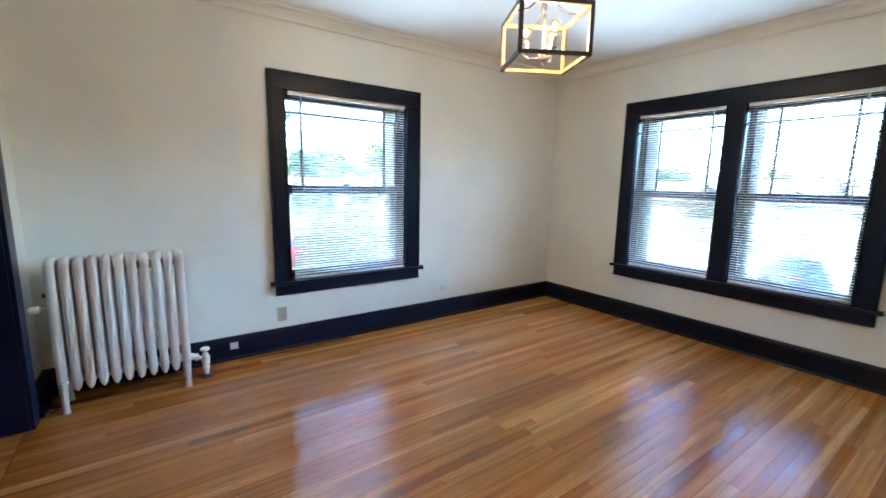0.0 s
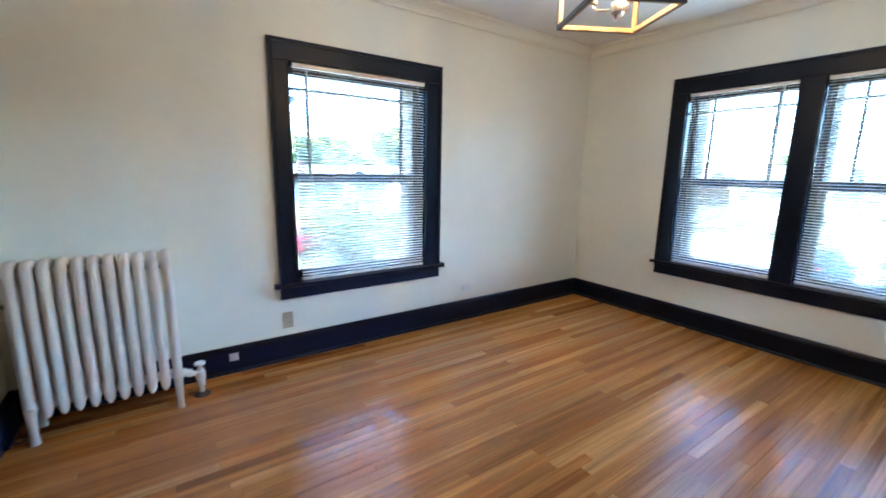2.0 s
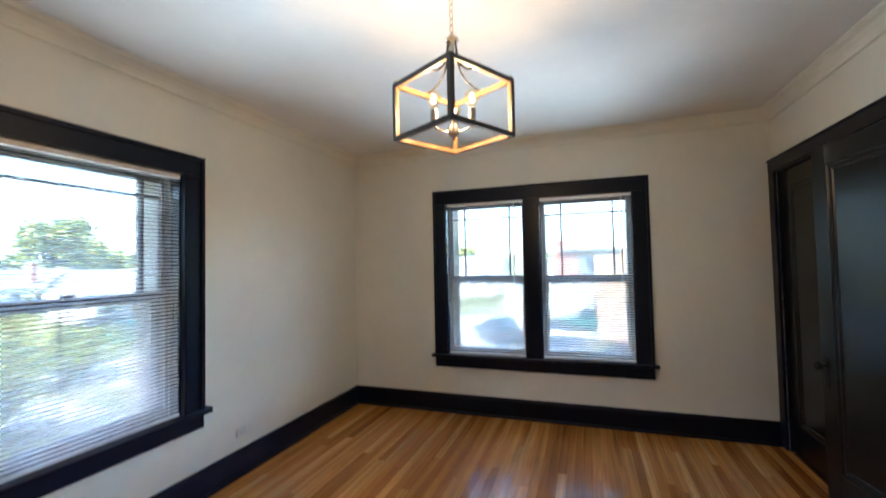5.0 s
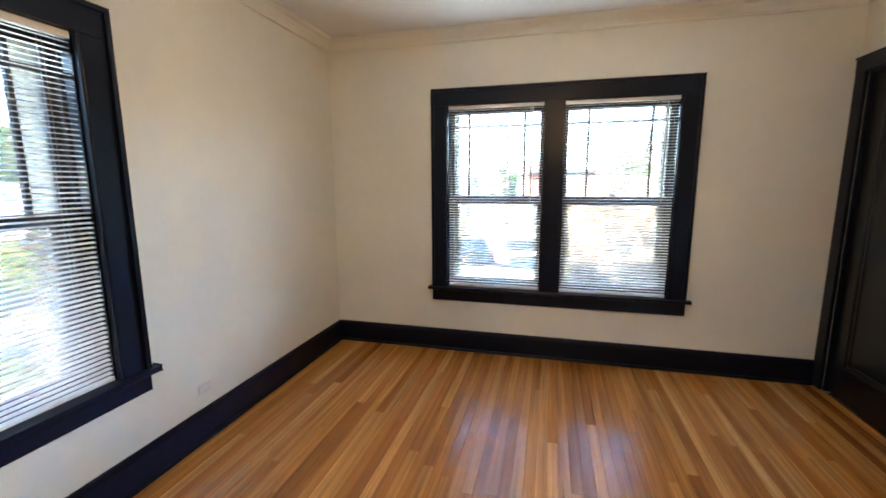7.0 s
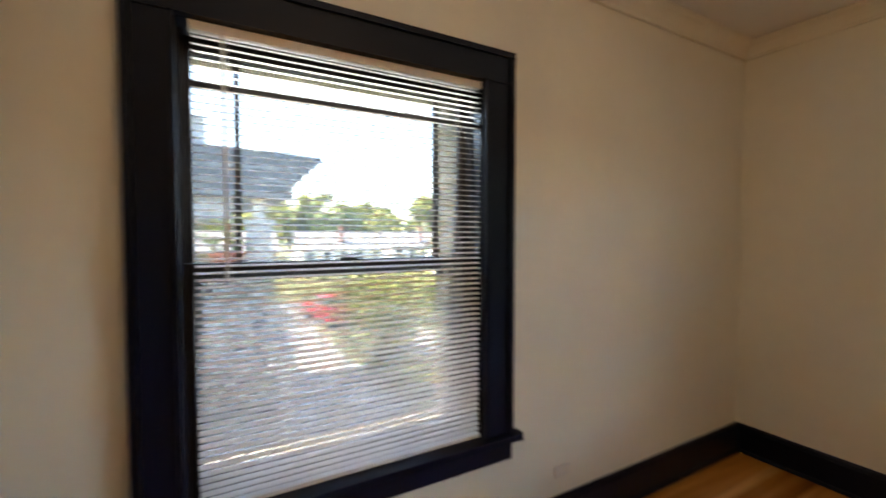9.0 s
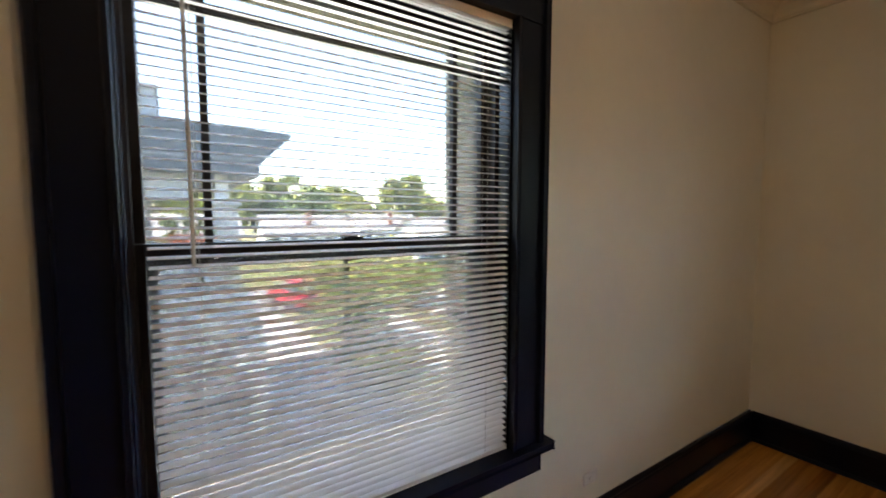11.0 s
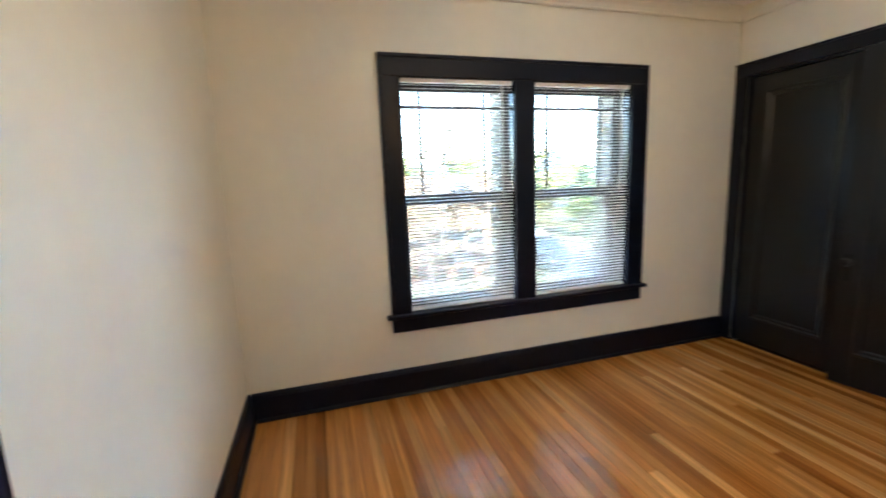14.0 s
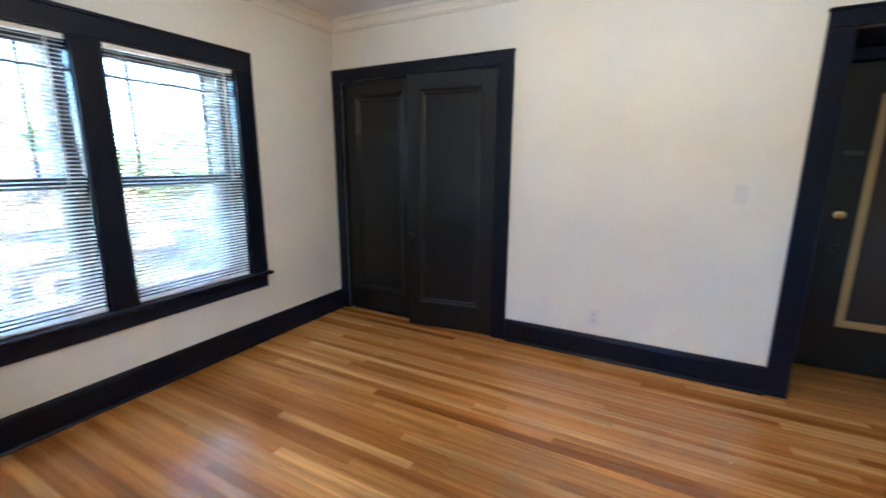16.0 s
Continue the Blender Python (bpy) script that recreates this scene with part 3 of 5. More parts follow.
west_leaf = panel_door(DW, CL[2] - 0.026, BLACKDOOR, name="closet_door", label="black painted closet door standing slightly ajar")
west_leaf.matrix_basis = pose(CL[0] + 0.018, Y0 - 0.012, 0.008, 0, 0, 9.0)
knob(west_leaf, DW - 0.045, 0.82, IRON, 0.027, "dark metal knob")
part("escutcheon", boxes((DW - 0.062, DW - 0.028, 0, 0.004, 0.69, 0.87), bevel=0.002), IRON, west_leaf)

door_casing(EN[0] - 0.12, 0.642, EN[0], EN[1], EN[2], SOUTH, "entry_trim", "flat black painted casing of the entry")
entry = panel_door(0.80, 2.06, BLACKDOOR, DARKPANEL, 0.19, 0.32, GILT, "door_1", "closed black entry door with gilt moulding round a dark panel")
entry.matrix_basis = Matrix.Translation((0.37, Y0 - 0.60, 0.01)) @ Matrix.Diagonal((-1, 1, 1, 1))
part("door_jamb", boxes((0.372, EN[1], Y0 - 0.66, Y0 - 0.56, 0, EN[2]), (EN[0], -0.432, Y0 - 0.66, Y0 - 0.56, 0, EN[2]), (-0.432, 0.372, Y0 - 0.66, Y0 - 0.56, 2.08, EN[2])), BLACK)
structure(bpy.data.objects["door_jamb"], "black painted door jamb", "trim")
bm = lathe([(0.034, 0), (0.034, 0.004), (0.028, 0.010), (0.012, 0.014), (0.006, 0.03), (0.002, 0.031)], 20, Matrix.Translation((0.10, 0, 1.10)) @ Matrix.Diagonal((1.25, 1, 0.8, 1)) @ Matrix.Rotation(radians(-90), 4, "X"))
part("thumb_turn", bm, BRASS, entry, "oval brass thumb turn", True)
knob(entry, 0.09, 0.88, IRON, 0.026, "dark metal knob")
part("name_plate", boxes((0.06, 0.16, 0, 0.004, 1.49, 1.52), bevel=0.001), BRONZE, entry, "small dull metal plate")

# cased opening to the next room
t = tagged(empty("opening_trim"), "flat black painted casing of a wide opening", "door trim", kind="structure")
part("jamb", boxes((X0 - 0.14, X0 + 0.001, WO[1], WO[1] + 0.02, 0, WO[2])), BLACK, t)
part("jamb", boxes((X0 - 0.14, X0 + 0.001, WO[0] - 0.02, WO[0], 0, WO[2])), BLACK, t)
part("side_casing", boxes((WO[1] + 0.004, WO[1] + 0.13, 0.001, 0.022, 0, WO[2]), bevel=0.003, m=WEST), BLACK, t)
part("side_casing", boxes((WO[0] - 0.12, WO[0] - 0.004, 0.001, 0.022, 0, WO[2]), bevel=0.003, m=WEST), BLACK, t)
part("head_casing", boxes((WO[0] - 0.12, WO[1] + 0.13, 0.001, 0.024, WO[2], WO[2] + 0.1), bevel=0.003, m=WEST), BLACK, t)


# ---- radiator ----
def radiator():
    r = tagged(empty("radiator"), "white painted cast-iron column radiator beside the corner", "radiator")
    n, x0, step = 11, -0.427, 0.0620
    yf, ym, yb = 3.190, 3.275, 3.360
    top, bottom = 0.930, 0.10

    def section(legs):
        bm = bmesh.new()
        arc = []
        rad = (yb - yf) / 2
        zc = top - 0.028 - rad * 0.55
        for k in range(9):
            a = math.pi * k / 8
            arc.append((0, ym - rad * math.cos(a), zc + rad * 0.55 * math.sin(a)))
        path = [(0, yf, bottom + 0.022), (0, yf, bottom + 0.045), (0, yf, bottom + 0.075)] + arc + [(0, yb, bottom + 0.075), (0, yb, bottom + 0.045), (0, yb, bottom + 0.022)]
        radii = [(0.005, 0.006), (0.0175, 0.020), (0.0195, 0.026)] + [(0.0195, 0.026)] * 9 + [(0.0195, 0.026), (0.0175, 0.020), (0.005, 0.006)]
        tube(path, 0.02, 10, bm, radii)
        tube([(0, ym, bottom + 0.04), (0, ym, top - 0.06)], 0.02, 10, bm)
        # hubs across at top and bottom
        for z in (top - 0.085, bottom + 0.075):
            box(bm, -0.0185, 0.0185, yf, yb, z - 0.03, z + 0.03, bevel=0.01)
        if legs:
            for y in (yf - 0.010, yb + 0.006):
                tube([(0, y, bottom + 0.09), (0, y, 0.05), (0, y, 0.012), (0, y, 0.0)], 0.02, 10, bm, [(0.021, 0.024), (0.016, 0.018), (0.018, 0.02), (0.02, 0.022)])
        return bm

    me_mid = me_end = None
    for i in range(n):
        ends = i in (0, n - 1)
        x = x0 + i * step
        src = me_end if ends else me_mid
        if src is None:
            ob = part("radiator_section", section(ends), RADPAINT, r, "", True)
            if ends:
                me_end = ob.data
            else:
                me_mid = ob.data
            ob.location.x = x
        else:
            shared("radiator_section", src, r, Matrix.Translation((x, 0, 0)))
    for z in (top - 0.085, bottom + 0.075):
        part("connecting_hub", tube([(x0, ym, z), (x0 + (n - 1) * step, ym, z)], 0.027, 14), RADPAINT, r, "", True)
    xe = x0 + (n - 1) * step
    # supply valve with hand wheel
    bm = tube([(xe, ym, 0.165), (xe + 0.045, ym, 0.165), (xe + 0.05, ym, 0.165)], 0.017, 12, None, [0.024, 0.024, 0.016])
    tube([(xe + 0.04, ym, 0.165), (xe + 0.095, ym, 0.140)], 0.014, 12, bm)
    lathe([(0.026, -0.014), (0.026, 0.014)], 6, Matrix.Translation((xe + 0.060, ym, 0.155)) @ Matrix.Rotation(radians(90), 4, "Y"), bm)
    lathe([(0.014, 0.0), (0.016, 0.055), (0.023, 0.060), (0.023, 0.078), (0.020, 0.082), (0.026, 0.10), (0.028, 0.13), (0.026, 0.152), (0.019, 0.158), (0.019, 0.172), (0.008, 0.174), (0.007, 0.196)], 14, Matrix.Translation((xe + 0.115, ym, 0)), bm)
    v = part("supply_valve", bm, RADPAINT, r, "white painted supply valve", True)
    bm = lathe([(0.004, 0.192), (0.026, 0.194), (0.031, 0.199), (0.031, 0.207), (0.024, 0.212), (0.01, 0.211), (0.002, 0.216)], 16, Matrix.Translation((xe + 0.115, ym, 0)))
    part("hand_wheel", bm, RADPAINT, v, "", True)
    bm = lathe([(0.045, 0.0), (0.045, 0.004), (0.036, 0.012), (0.018, 0.018), (0.016, 0.02)], 20, Matrix.Translation((xe + 0.115, ym, 0)))
    part("floor_flange", bm, BRONZE, r, "dull metal floor flange", True)
    # air vent at the other end
    ya = yf + 0.03
    bm = tube([(x0 - 0.01, ya, 0.635), (x0 - 0.07, ya, 0.635)], 0.009, 10)
    lathe([(0.004, 0.0), (0.014, 0.005), (0.022, 0.012), (0.022, 0.045), (0.014, 0.054), (0.002, 0.058)], 14, Matrix.Translation((x0 - 0.055, ya, 0.635)) @ Matrix.Rotation(radians(-90), 4, "Y"), bm)
    part("air_vent", bm, RADPAINT, r, "white painted air vent", True)
    bm = lathe([(0.006, 0), (0.012, 0.004), (0.012, 0.03), (0.004, 0.036)], 12, Matrix.Translation((x0 - 0.015, ya, 0.70)) @ Matrix.Rotation(radians(-60), 4, "Y"))
    part("bleed_plug", bm, BRONZE, r, "", True)
    return r


radiator()
cord = tagged(empty("loose_cable"), "thin black cable lying in a loop by the wall", "cable")
part("cable", tube([(-0.54, 3.44, 0.10), (-0.53, 3.40, 0.03), (-0.50, 3.30, 0.006), (-0.47, 3.24, 0.006), (-0.50, 3.22, 0.006), (-0.535, 3.27, 0.006), (-0.53, 3.36, 0.012), (-0.50, 3.44, 0.02)], 0.004, 7), SLOT, cord, "", True)


# ---- hanging lantern ----
LX, LY = 1.763, 1.609
LROT = radians(-29.5)


def lantern():
    la = tagged(empty("pendant_lantern"), "open square pendant lantern with three lit globe bulbs", "ceiling lamp")
    M = Matrix.Translation((LX, LY, 0)) @ Matrix.Rotation(LROT, 4, "Z")
    h, z0, z1, t = 0.170, 1.995, 2.240, 0.019      # half side, bottom, top, bar
    # canopy, chain, loop and stem
    part("canopy", lathe([(0.064, CZ - 0.001), (0.066, CZ - 0.010), (0.062, CZ - 0.024), (0.044, CZ - 0.042), (0.020, CZ - 0.052), (0.006, CZ - 0.060), (0.006, CZ - 0.066)][::-1], 28, M), NICKEL, la, "round nickel canopy", True)
    zc = CZ - 0.066
    k = 0
    while zc > 2.445:
        ang = 0 if k % 2 == 0 else math.pi / 2
        pts = []
        for i in range(14):
            a = 2 * math.pi * i / 14
            u, w = 0.0085 * math.cos(a), 0.019 * math.sin(a)
            pts.append(M @ Vector((u * math.cos(ang), u * math.sin(ang), zc - 0.014 + w)))
        part("chain_link", tube(pts, 0.0021, 6, closed=True), NICKEL, la, "", True)
        zc -= 0.030
        k += 1
    part("top_collar", lathe([(0.004, 2.44), (0.010, 2.435), (0.010, 2.424), (0.028, 2.420), (0.030, 2.412), (0.024, 2.404), (0.011, 2.398), (0.010, 2.36), (0.009, 2.25)][::-1], 20, M), NICKEL, la, "", True)
    # four curved stays from the collar down to the corners' bars
    for q in range(4):
        a = math.pi / 2 * q
        d = Vector((math.cos(a), math.sin(a), 0))
        pts = [M @ (d * rr + Vector((0, 0, zz))) for rr, zz in ((0.022, 2.408), (0.025, 2.380), (0.032, 2.335), (0.050, 2.290), (0.085, 2.260), (0.13, 2.246), (0.166, 2.243))]
        part("stay", tube(pts, 0.0045, 8), BRONZE, la, "", True)
    # frame bars: dark outside, pale wood inside
    bars = []
    for z in (z0, z1 - t):
        for s in (-1, 1):
            bars.append(((-h, h), (s * h - t / 2 if s < 0 else s * h - t / 2, s * h + t / 2), (z, z + t), "x", s))
            bars.append(((s * h - t / 2, s * h + t / 2), (-h + t / 2, h - t / 2), (z, z + t), "y", s))
    for (xa, xb), (ya, yb), (za, zb), ax, s in bars:
        if ax == "x":
            xa, xb = -h - t / 2, h + t / 2
            if s > 0:
                out, inn = (xa, xb, yb - 0.007, yb, za, zb), (xa + t, xb - t, ya, yb - 0.007, za + 0.001, zb - 0.001)
            else:
                out, inn = (xa, xb, ya, ya + 0.007, za, zb), (xa + t, xb - t, ya + 0.007, yb, za + 0.001, zb - 0.001)
        else:
            ya, yb = -h + t / 2, h - t / 2
            if s > 0:
                out, inn = (xb - 0.007, xb, -h - t / 2 + 0.007, h + t / 2 - 0.007, za, zb), (xa, xb - 0.007, ya, yb, za + 0.001, zb - 0.001)
            else:
                out, inn = (xa, xa + 0.007, -h - t / 2 + 0.007, h + t / 2 - 0.007, za, zb), (xa + 0.007, xb, ya, yb, za + 0.001, zb - 0.001)
        part("frame_bar", boxes(out, bevel=0.001, m=M), BRONZE, la, "dark metal outer bar")
        part("bar_lining", boxes(inn, m=M), TANWOOD, la, "pale wood inner lining")
    e = h + t / 2
    for sx in (-1, 1):
        for sy in (-1, 1):
            bm = bmesh.new()
            xs = sorted((sx * e, sx * (e - 0.007)))
            ys = sorted((sy * e, sy * (e - t)))
            box(bm, xs[0] + 0.0004 * sx, xs[1] + 0.0004 * sx, ys[0] + 0.0004 * sy, ys[1] + 0.0004 * sy, z0 + t, z1 - t, m=M)
            xs2 = sorted((sx * (e - 0.007), sx * (e - t)))
            ys2 = sorted((sy * e, sy * (e - 0.007)))
            box(bm, xs2[0], xs2[1], ys2[0] + 0.0004 * sy, ys2[1] + 0.0004 * sy, z0 + t, z1 - t, m=M)
            part("corner_post", bm, BRONZE, la, "dark metal corner post")
            ys3 = sorted((sy * (e - 0.007), sy * (e - t)))
            part("post_lining", boxes((*xs2, *ys3, z0 + t, z1 - t), m=M), TANWOOD, la, "pale wood inner lining")
            part("corner_screw", lathe([(0.004, z1), (0.007, z1 + 0.003), (0.006, z1 + 0.010), (0.001, z1 + 0.012)], 10, M @ Matrix.Translation((sx * h, sy * h, 0))), NICKEL, la)
    part("centre_stem", lathe([(0.008, 2.235), (0.008, 2.055), (0.020, 2.05), (0.024, 2.035), (0.024, 2.015), (0.014, 2.006), (0.006, 2.000), (0.008, 1.992), (0.002, 1.986)][::-1], 18, M), NICKEL, la, "nickel centre stem", True)
    W = Matrix.Translation((LX, LY, 0))
    for a in (16, 136, 256):
        d = Vector((math.cos(radians(a)), math.sin(radians(a)), 0))
        pts = [W @ (d * rr + Vector((0, 0, zz))) for rr, zz in ((0.015, 2.026), (0.05, 2.024), (0.075, 2.026), (0.086, 2.034), (0.09, 2.048))]
        part("lamp_arm", tube(pts, 0.005, 8), NICKEL, la, "", True)
        B = W @ Matrix.Translation(d * 0.09)
        part("candle_socket", lathe([(0.006, 2.045), (0.016, 2.047), (0.017, 2.052), (0.0145, 2.055), (0.0145, 2.105), (0.012, 2.106)], 16, B), NICKEL, la, "nickel candle sleeve", True)
        g = part("bulb", lathe([(0.011, 2.104), (0.012, 2.112), (0.017, 2.122), (0.026, 2.134), (0.031, 2.148), (0.031, 2.160), (0.026, 2.172), (0.016, 2.181), (0.003, 2.185)], 20, B), BULBGLASS, la, "clear glass globe bulb", True)
        g.visible_shadow = False
        f = part("filament", lathe([(0.001, 2.132), (0.008, 2.138), (0.009, 2.150), (0.007, 2.162), (0.001, 2.167)], 10, B), FILAMENT, g, "glowing filament", True)
        f.visible_shadow = False
    return la


lantern()


# ---- wall plates ----
def plate(u, z, m, material, kind, label, w=0.070, h=0.115, lift=0.0):
    p = tagged(empty(kind), label, kind.replace("_", " "))
    part("cover_plate", boxes((u - w / 2, u + w / 2, lift, lift + 0.006, z - h / 2, z + h / 2), bevel=0.002, m=m), material, p)
    if kind == "wall_outlet":
        for dz in (-0.021, 0.021):
            s = part("socket_face", boxes((u - 0.017, u + 0.017, lift + 0.005, lift + 0.008, z + dz - 0.014, z + dz + 0.014), bevel=0.002, m=m), material, p)
            part("slot", boxes((u - 0.008, u - 0.0055, lift + 0.0075, lift + 0.0086, z + dz - 0.002, z + dz + 0.008), (u + 0.0055, u + 0.008, lift + 0.0075, lift + 0.0086, z + dz - 0.002, z + dz + 0.008), m=m), SLOT, s)
    elif kind == "light_switch":
        part("toggle", boxes((u - 0.005, u + 0.005, lift + 0.005, lift + 0.016, z - 0.006, z + 0.010), bevel=0.001, m=m), material, p)
    else:
        part("socket", boxes((u - 0.008, u + 0.008, lift + 0.005, lift + 0.010, z - 0.008, z + 0.006), bevel=0.001, m=m), material, p)
    part("screw", lathe([(0.0035, 0), (0.0035, 0.0012), (0.001, 0.0016)], 8, m @ Matrix.Translation((u, lift + 0.006, z)) @ Matrix.Rotation(radians(-90), 4, "X")), material, p)
    return p


plate(0.891, 0.297, NORTH, BEIGE, "wall_outlet", "beige plastic duplex outlet low on the cream wall")
plate(2.520, 0.300, NORTH, PLASTIC, "cable_plate", "small white cable plate low on the cream wall", 0.085, 0.050)
plate(0.521, 0.112, NORTH, PLASTIC, "phone_jack", "small white phone jack on the black baseboard", 0.055, 0.050, 0.022)
plate(1.696, 0.316, SOUTH, PLASTIC, "wall_outlet", "white plastic duplex outlet low on the pale wall")
plate(0.909, 1.258, SOUTH, PLASTIC, "light_switch", "white plastic light switch beside the entry")


# ---- outside ----
GZ = -3.5


def ground_mat(name, colour, patch, lo, hi):
    m = Mat(name, colour, 0.92)
    m.mixto(m.noise(0.35, 4), patch, 0.42, 0.62).vary(m.noise(3.0, 5), lo, hi).vary(m.noise(0.08, 3), 0.85, 1.1)
    m.bump(m.noise(9, 5), 0.6, 0.03)
    return m.done()


GRASS = ground_mat("dry_grass", (0.095, 0.11, 0.033), (0.15, 0.128, 0.056), 0.7, 1.2)
ASPHALT = ground_mat("worn_asphalt", (0.11, 0.11, 0.108), (0.15, 0.148, 0.142), 0.85, 1.1)
CONCRETE = ground_mat("pale_concrete", (0.33, 0.32, 0.30), (0.40, 0.385, 0.36), 0.88, 1.08)
GREYPAINT = painted("grey_house_paint", (0.42, 0.44, 0.47), 0.6, 0.3)
# dark grey for trim and roofs, and for the shade on the porch eave
GREYDARK = painted("dark_grey_paint_and_eave_shade", (0.11, 0.125, 0.145), 0.6, 0.3)
WHITEPAINT = painted("white_house_paint", (0.70, 0.69, 0.67), 0.6, 0.3)
TANPAINT = painted("tan_house_paint", (0.27, 0.175, 0.10), 0.7, 0.3)
BROWNPAINT = painted("brown_shingle_wall", (0.16, 0.115, 0.085), 0.8, 0.3)
ORANGEPAINT = painted("orange_porch_paint", (0.36, 0.19, 0.10), 0.7, 0.3)
DARKGLASS = painted("dark_window_glass", (0.03, 0.04, 0.05), 0.1)
BRICKRED = painted("red_brick_far", (0.28, 0.12, 0.08), 0.85, 0.3)
TERRACOTTA = painted("terracotta", (0.42, 0.12, 0.07), 0.8)
RUBBER = painted("tyre_rubber", (0.02, 0.02, 0.02), 0.8)
STEEL = metal("wheel_rim_steel", (0.55, 0.55, 0.56), 0.3)
LENS = painted("lamp_lens", (0.6, 0.6, 0.58), 0.15)
REDLENS = painted("red_lamp_lens", (0.4, 0.02, 0.02), 0.2)
POLE = painted("weathered_pole", (0.16, 0.12, 0.09), 0.9)


def shingles(name, colour):
    m = Mat(name, colour, 0.9)
    m.vary(m.noise(2.0, 5), 0.75, 1.15).vary(m.noise(14, 4, 0.6, (1, 1, 3)), 0.8, 1.1)
    return m.done()


ROOFTAN = shingles("tan_roof_shingles", (0.20, 0.125, 0.068))
ROOFGREY = shingles("grey_roof_shingles", (0.20, 0.20, 0.21))
ROOFSLATE = shingles("slate_and_shade_roof_shingles", (0.07, 0.075, 0.085))
ROOFBROWN = shingles("brown_roof_shingles", (0.22, 0.14, 0.10))


def leaf_mat(name, a, b):
    m = Mat(name, a, 0.7)
    n = m.nt.nodes.new("ShaderNodeNewGeometry")
    m.mixto(n.outputs["Random Per Island"], b, 0.2, 0.8)
    m.b.inputs["Transmission Weight"].default_value = 0.0
    return m.done()


LEAFGREEN = leaf_mat("green_leaves", (0.06, 0.10, 0.025), (0.15, 0.19, 0.045))
LEAFYELLOW = leaf_mat("yellow_green_leaves", (0.15, 0.18, 0.035), (0.30, 0.30, 0.07))
BARK = Mat("bark", (0.20, 0.16, 0.12), 0.9)
BARK = BARK.vary(BARK.noise(6, 5, 0.6, (4, 4, 0.6)), 0.6, 1.15).bump(BARK.noise(12, 4, 0.6, (3, 3, 0.5)), 0.8, 0.02).done()


def slab(name, pts, z, thick, material, label, category):
    bm = bmesh.new()
    top = [bm.verts.new((x, y, z)) for x, y in pts]
    bot = [bm.verts.new((x, y, z - thick)) for x, y in pts]
    bm.faces.new(top)
    bm.faces.new(bot[::-1])
    for i in range(len(pts)):
        j = (i + 1) % len(pts)
        bm.faces.new((top[i], bot[i], bot[j], top[j]))
    return structure(part(name, bm, material), label, category)


structure(part("ground", boxes((-900, 900, -900, 900, GZ - 0.5, GZ)), GRASS), "dry grassy ground round the houses", "ground")
slab("pavement", [(12.5, 1.2), (38, 1.2), (38, 26), (12.5, 26)], GZ + 0.03, 0.1, CONCRETE, "pale concrete parking lot", "pavement")
slab("road", [(12, -14), (120, -24), (120, -16.6), (12, -6.6)], GZ + 0.02, 0.1, ASPHALT, "worn asphalt street", "road")
slab("road_far", [(-60, 25), (12.4, 25), (12.4, 33), (-60, 33)], GZ + 0.02, 0.1, ASPHALT, "worn asphalt street", "road")
slab("driveway", [(2.6, 5), (5.7, 5), (5.7, 24.9), (2.6, 24.9)], GZ + 0.04, 0.1, CONCRETE, "pale concrete driveway beside the porch", "pavement")
slab("path", [(7.6, 5), (9.8, 5), (10.8, 24.9), (8.4, 24.9)], GZ + 0.04, 0.1, CONCRETE, "pale concrete walkway", "pavement")
for i, (pa, pb) in enumerate((((12.2, -6.45), (120, -16.45)), ((12.3, 1.0), (38, 1.0)))):
    d = Vector((pb[0] - pa[0], pb[1] - pa[1], 0))
    bm = boxes((0, d.length, 0, 0.15, -0.1, 0.14), bevel=0.02, m=Matrix.Translation((*pa, GZ)) @ Matrix.Rotation(math.atan2(d.y, d.x), 4, "Z"))
    structure(part("kerb", bm, CONCRETE), "pale concrete kerb", "kerb")

# outer skin of this building: rough stucco round the windows, lower storey
structure(part("outer_wall_north", boxes(
    (-6, a0 - 0.01, Y1 + WT + 0.001, Y1 + WT + 0.09, GZ, 3.4), (a1 + 0.01, X1 + WT + 0.09, Y1 + WT + 0.001, Y1 + WT + 0.09, GZ, 3.4),
    (a0 - 0.01, a1 + 0.01, Y1 + WT + 0.001, Y1 + WT + 0.09, GZ, az0 - 0.05), (a0 - 0.01, a1 + 0.01, Y1 + WT + 0.001, Y1 + WT + 0.09, az1 + 0.02, 3.4)), STUCCO), "cream rough stucco outer wall", "wall")
structure(part("outer_wall_east", boxes(
    (X1 + WT + 0.001, X1 + WT + 0.09, -8, b0 - 0.01, GZ, 3.4), (X1 + WT + 0.001, X1 + WT + 0.09, b3 + 0.01, Y1 + WT, GZ, 3.4),
    (X1 + WT + 0.001, X1 + WT + 0.09, b0 - 0.01, b3 + 0.01, GZ, B_Z[0] - 0.05), (X1 + WT + 0.001, X1 + WT + 0.09, b0 - 0.01, b3 + 0.01, B_Z[1] + 0.02, 3.4),
    (X1 + WT + 0.001, X1 + WT + 0.09, b1 + 0.01, b2 - 0.01, B_Z[0] - 0.05, B_Z[1] + 0.02)), STUCCO), "cream rough stucco outer wall", "wall")
structure(part("outer_block", boxes((-6, X1, -8, Y0 - 1.3, GZ, 3.4), (-6, X0 - 2.6, Y0 - 1.3, Y1 + WT, GZ, 3.4), (X0 - 2.6, X1, Y0 - 1.3, Y1, GZ, -0.45), (-6.4, X1 + WT + 0.4, -8.4, Y1 + WT + 0.4, 3.4, 3.7)), STUCCO), "rest of this stucco building with its flat roof", "wall")


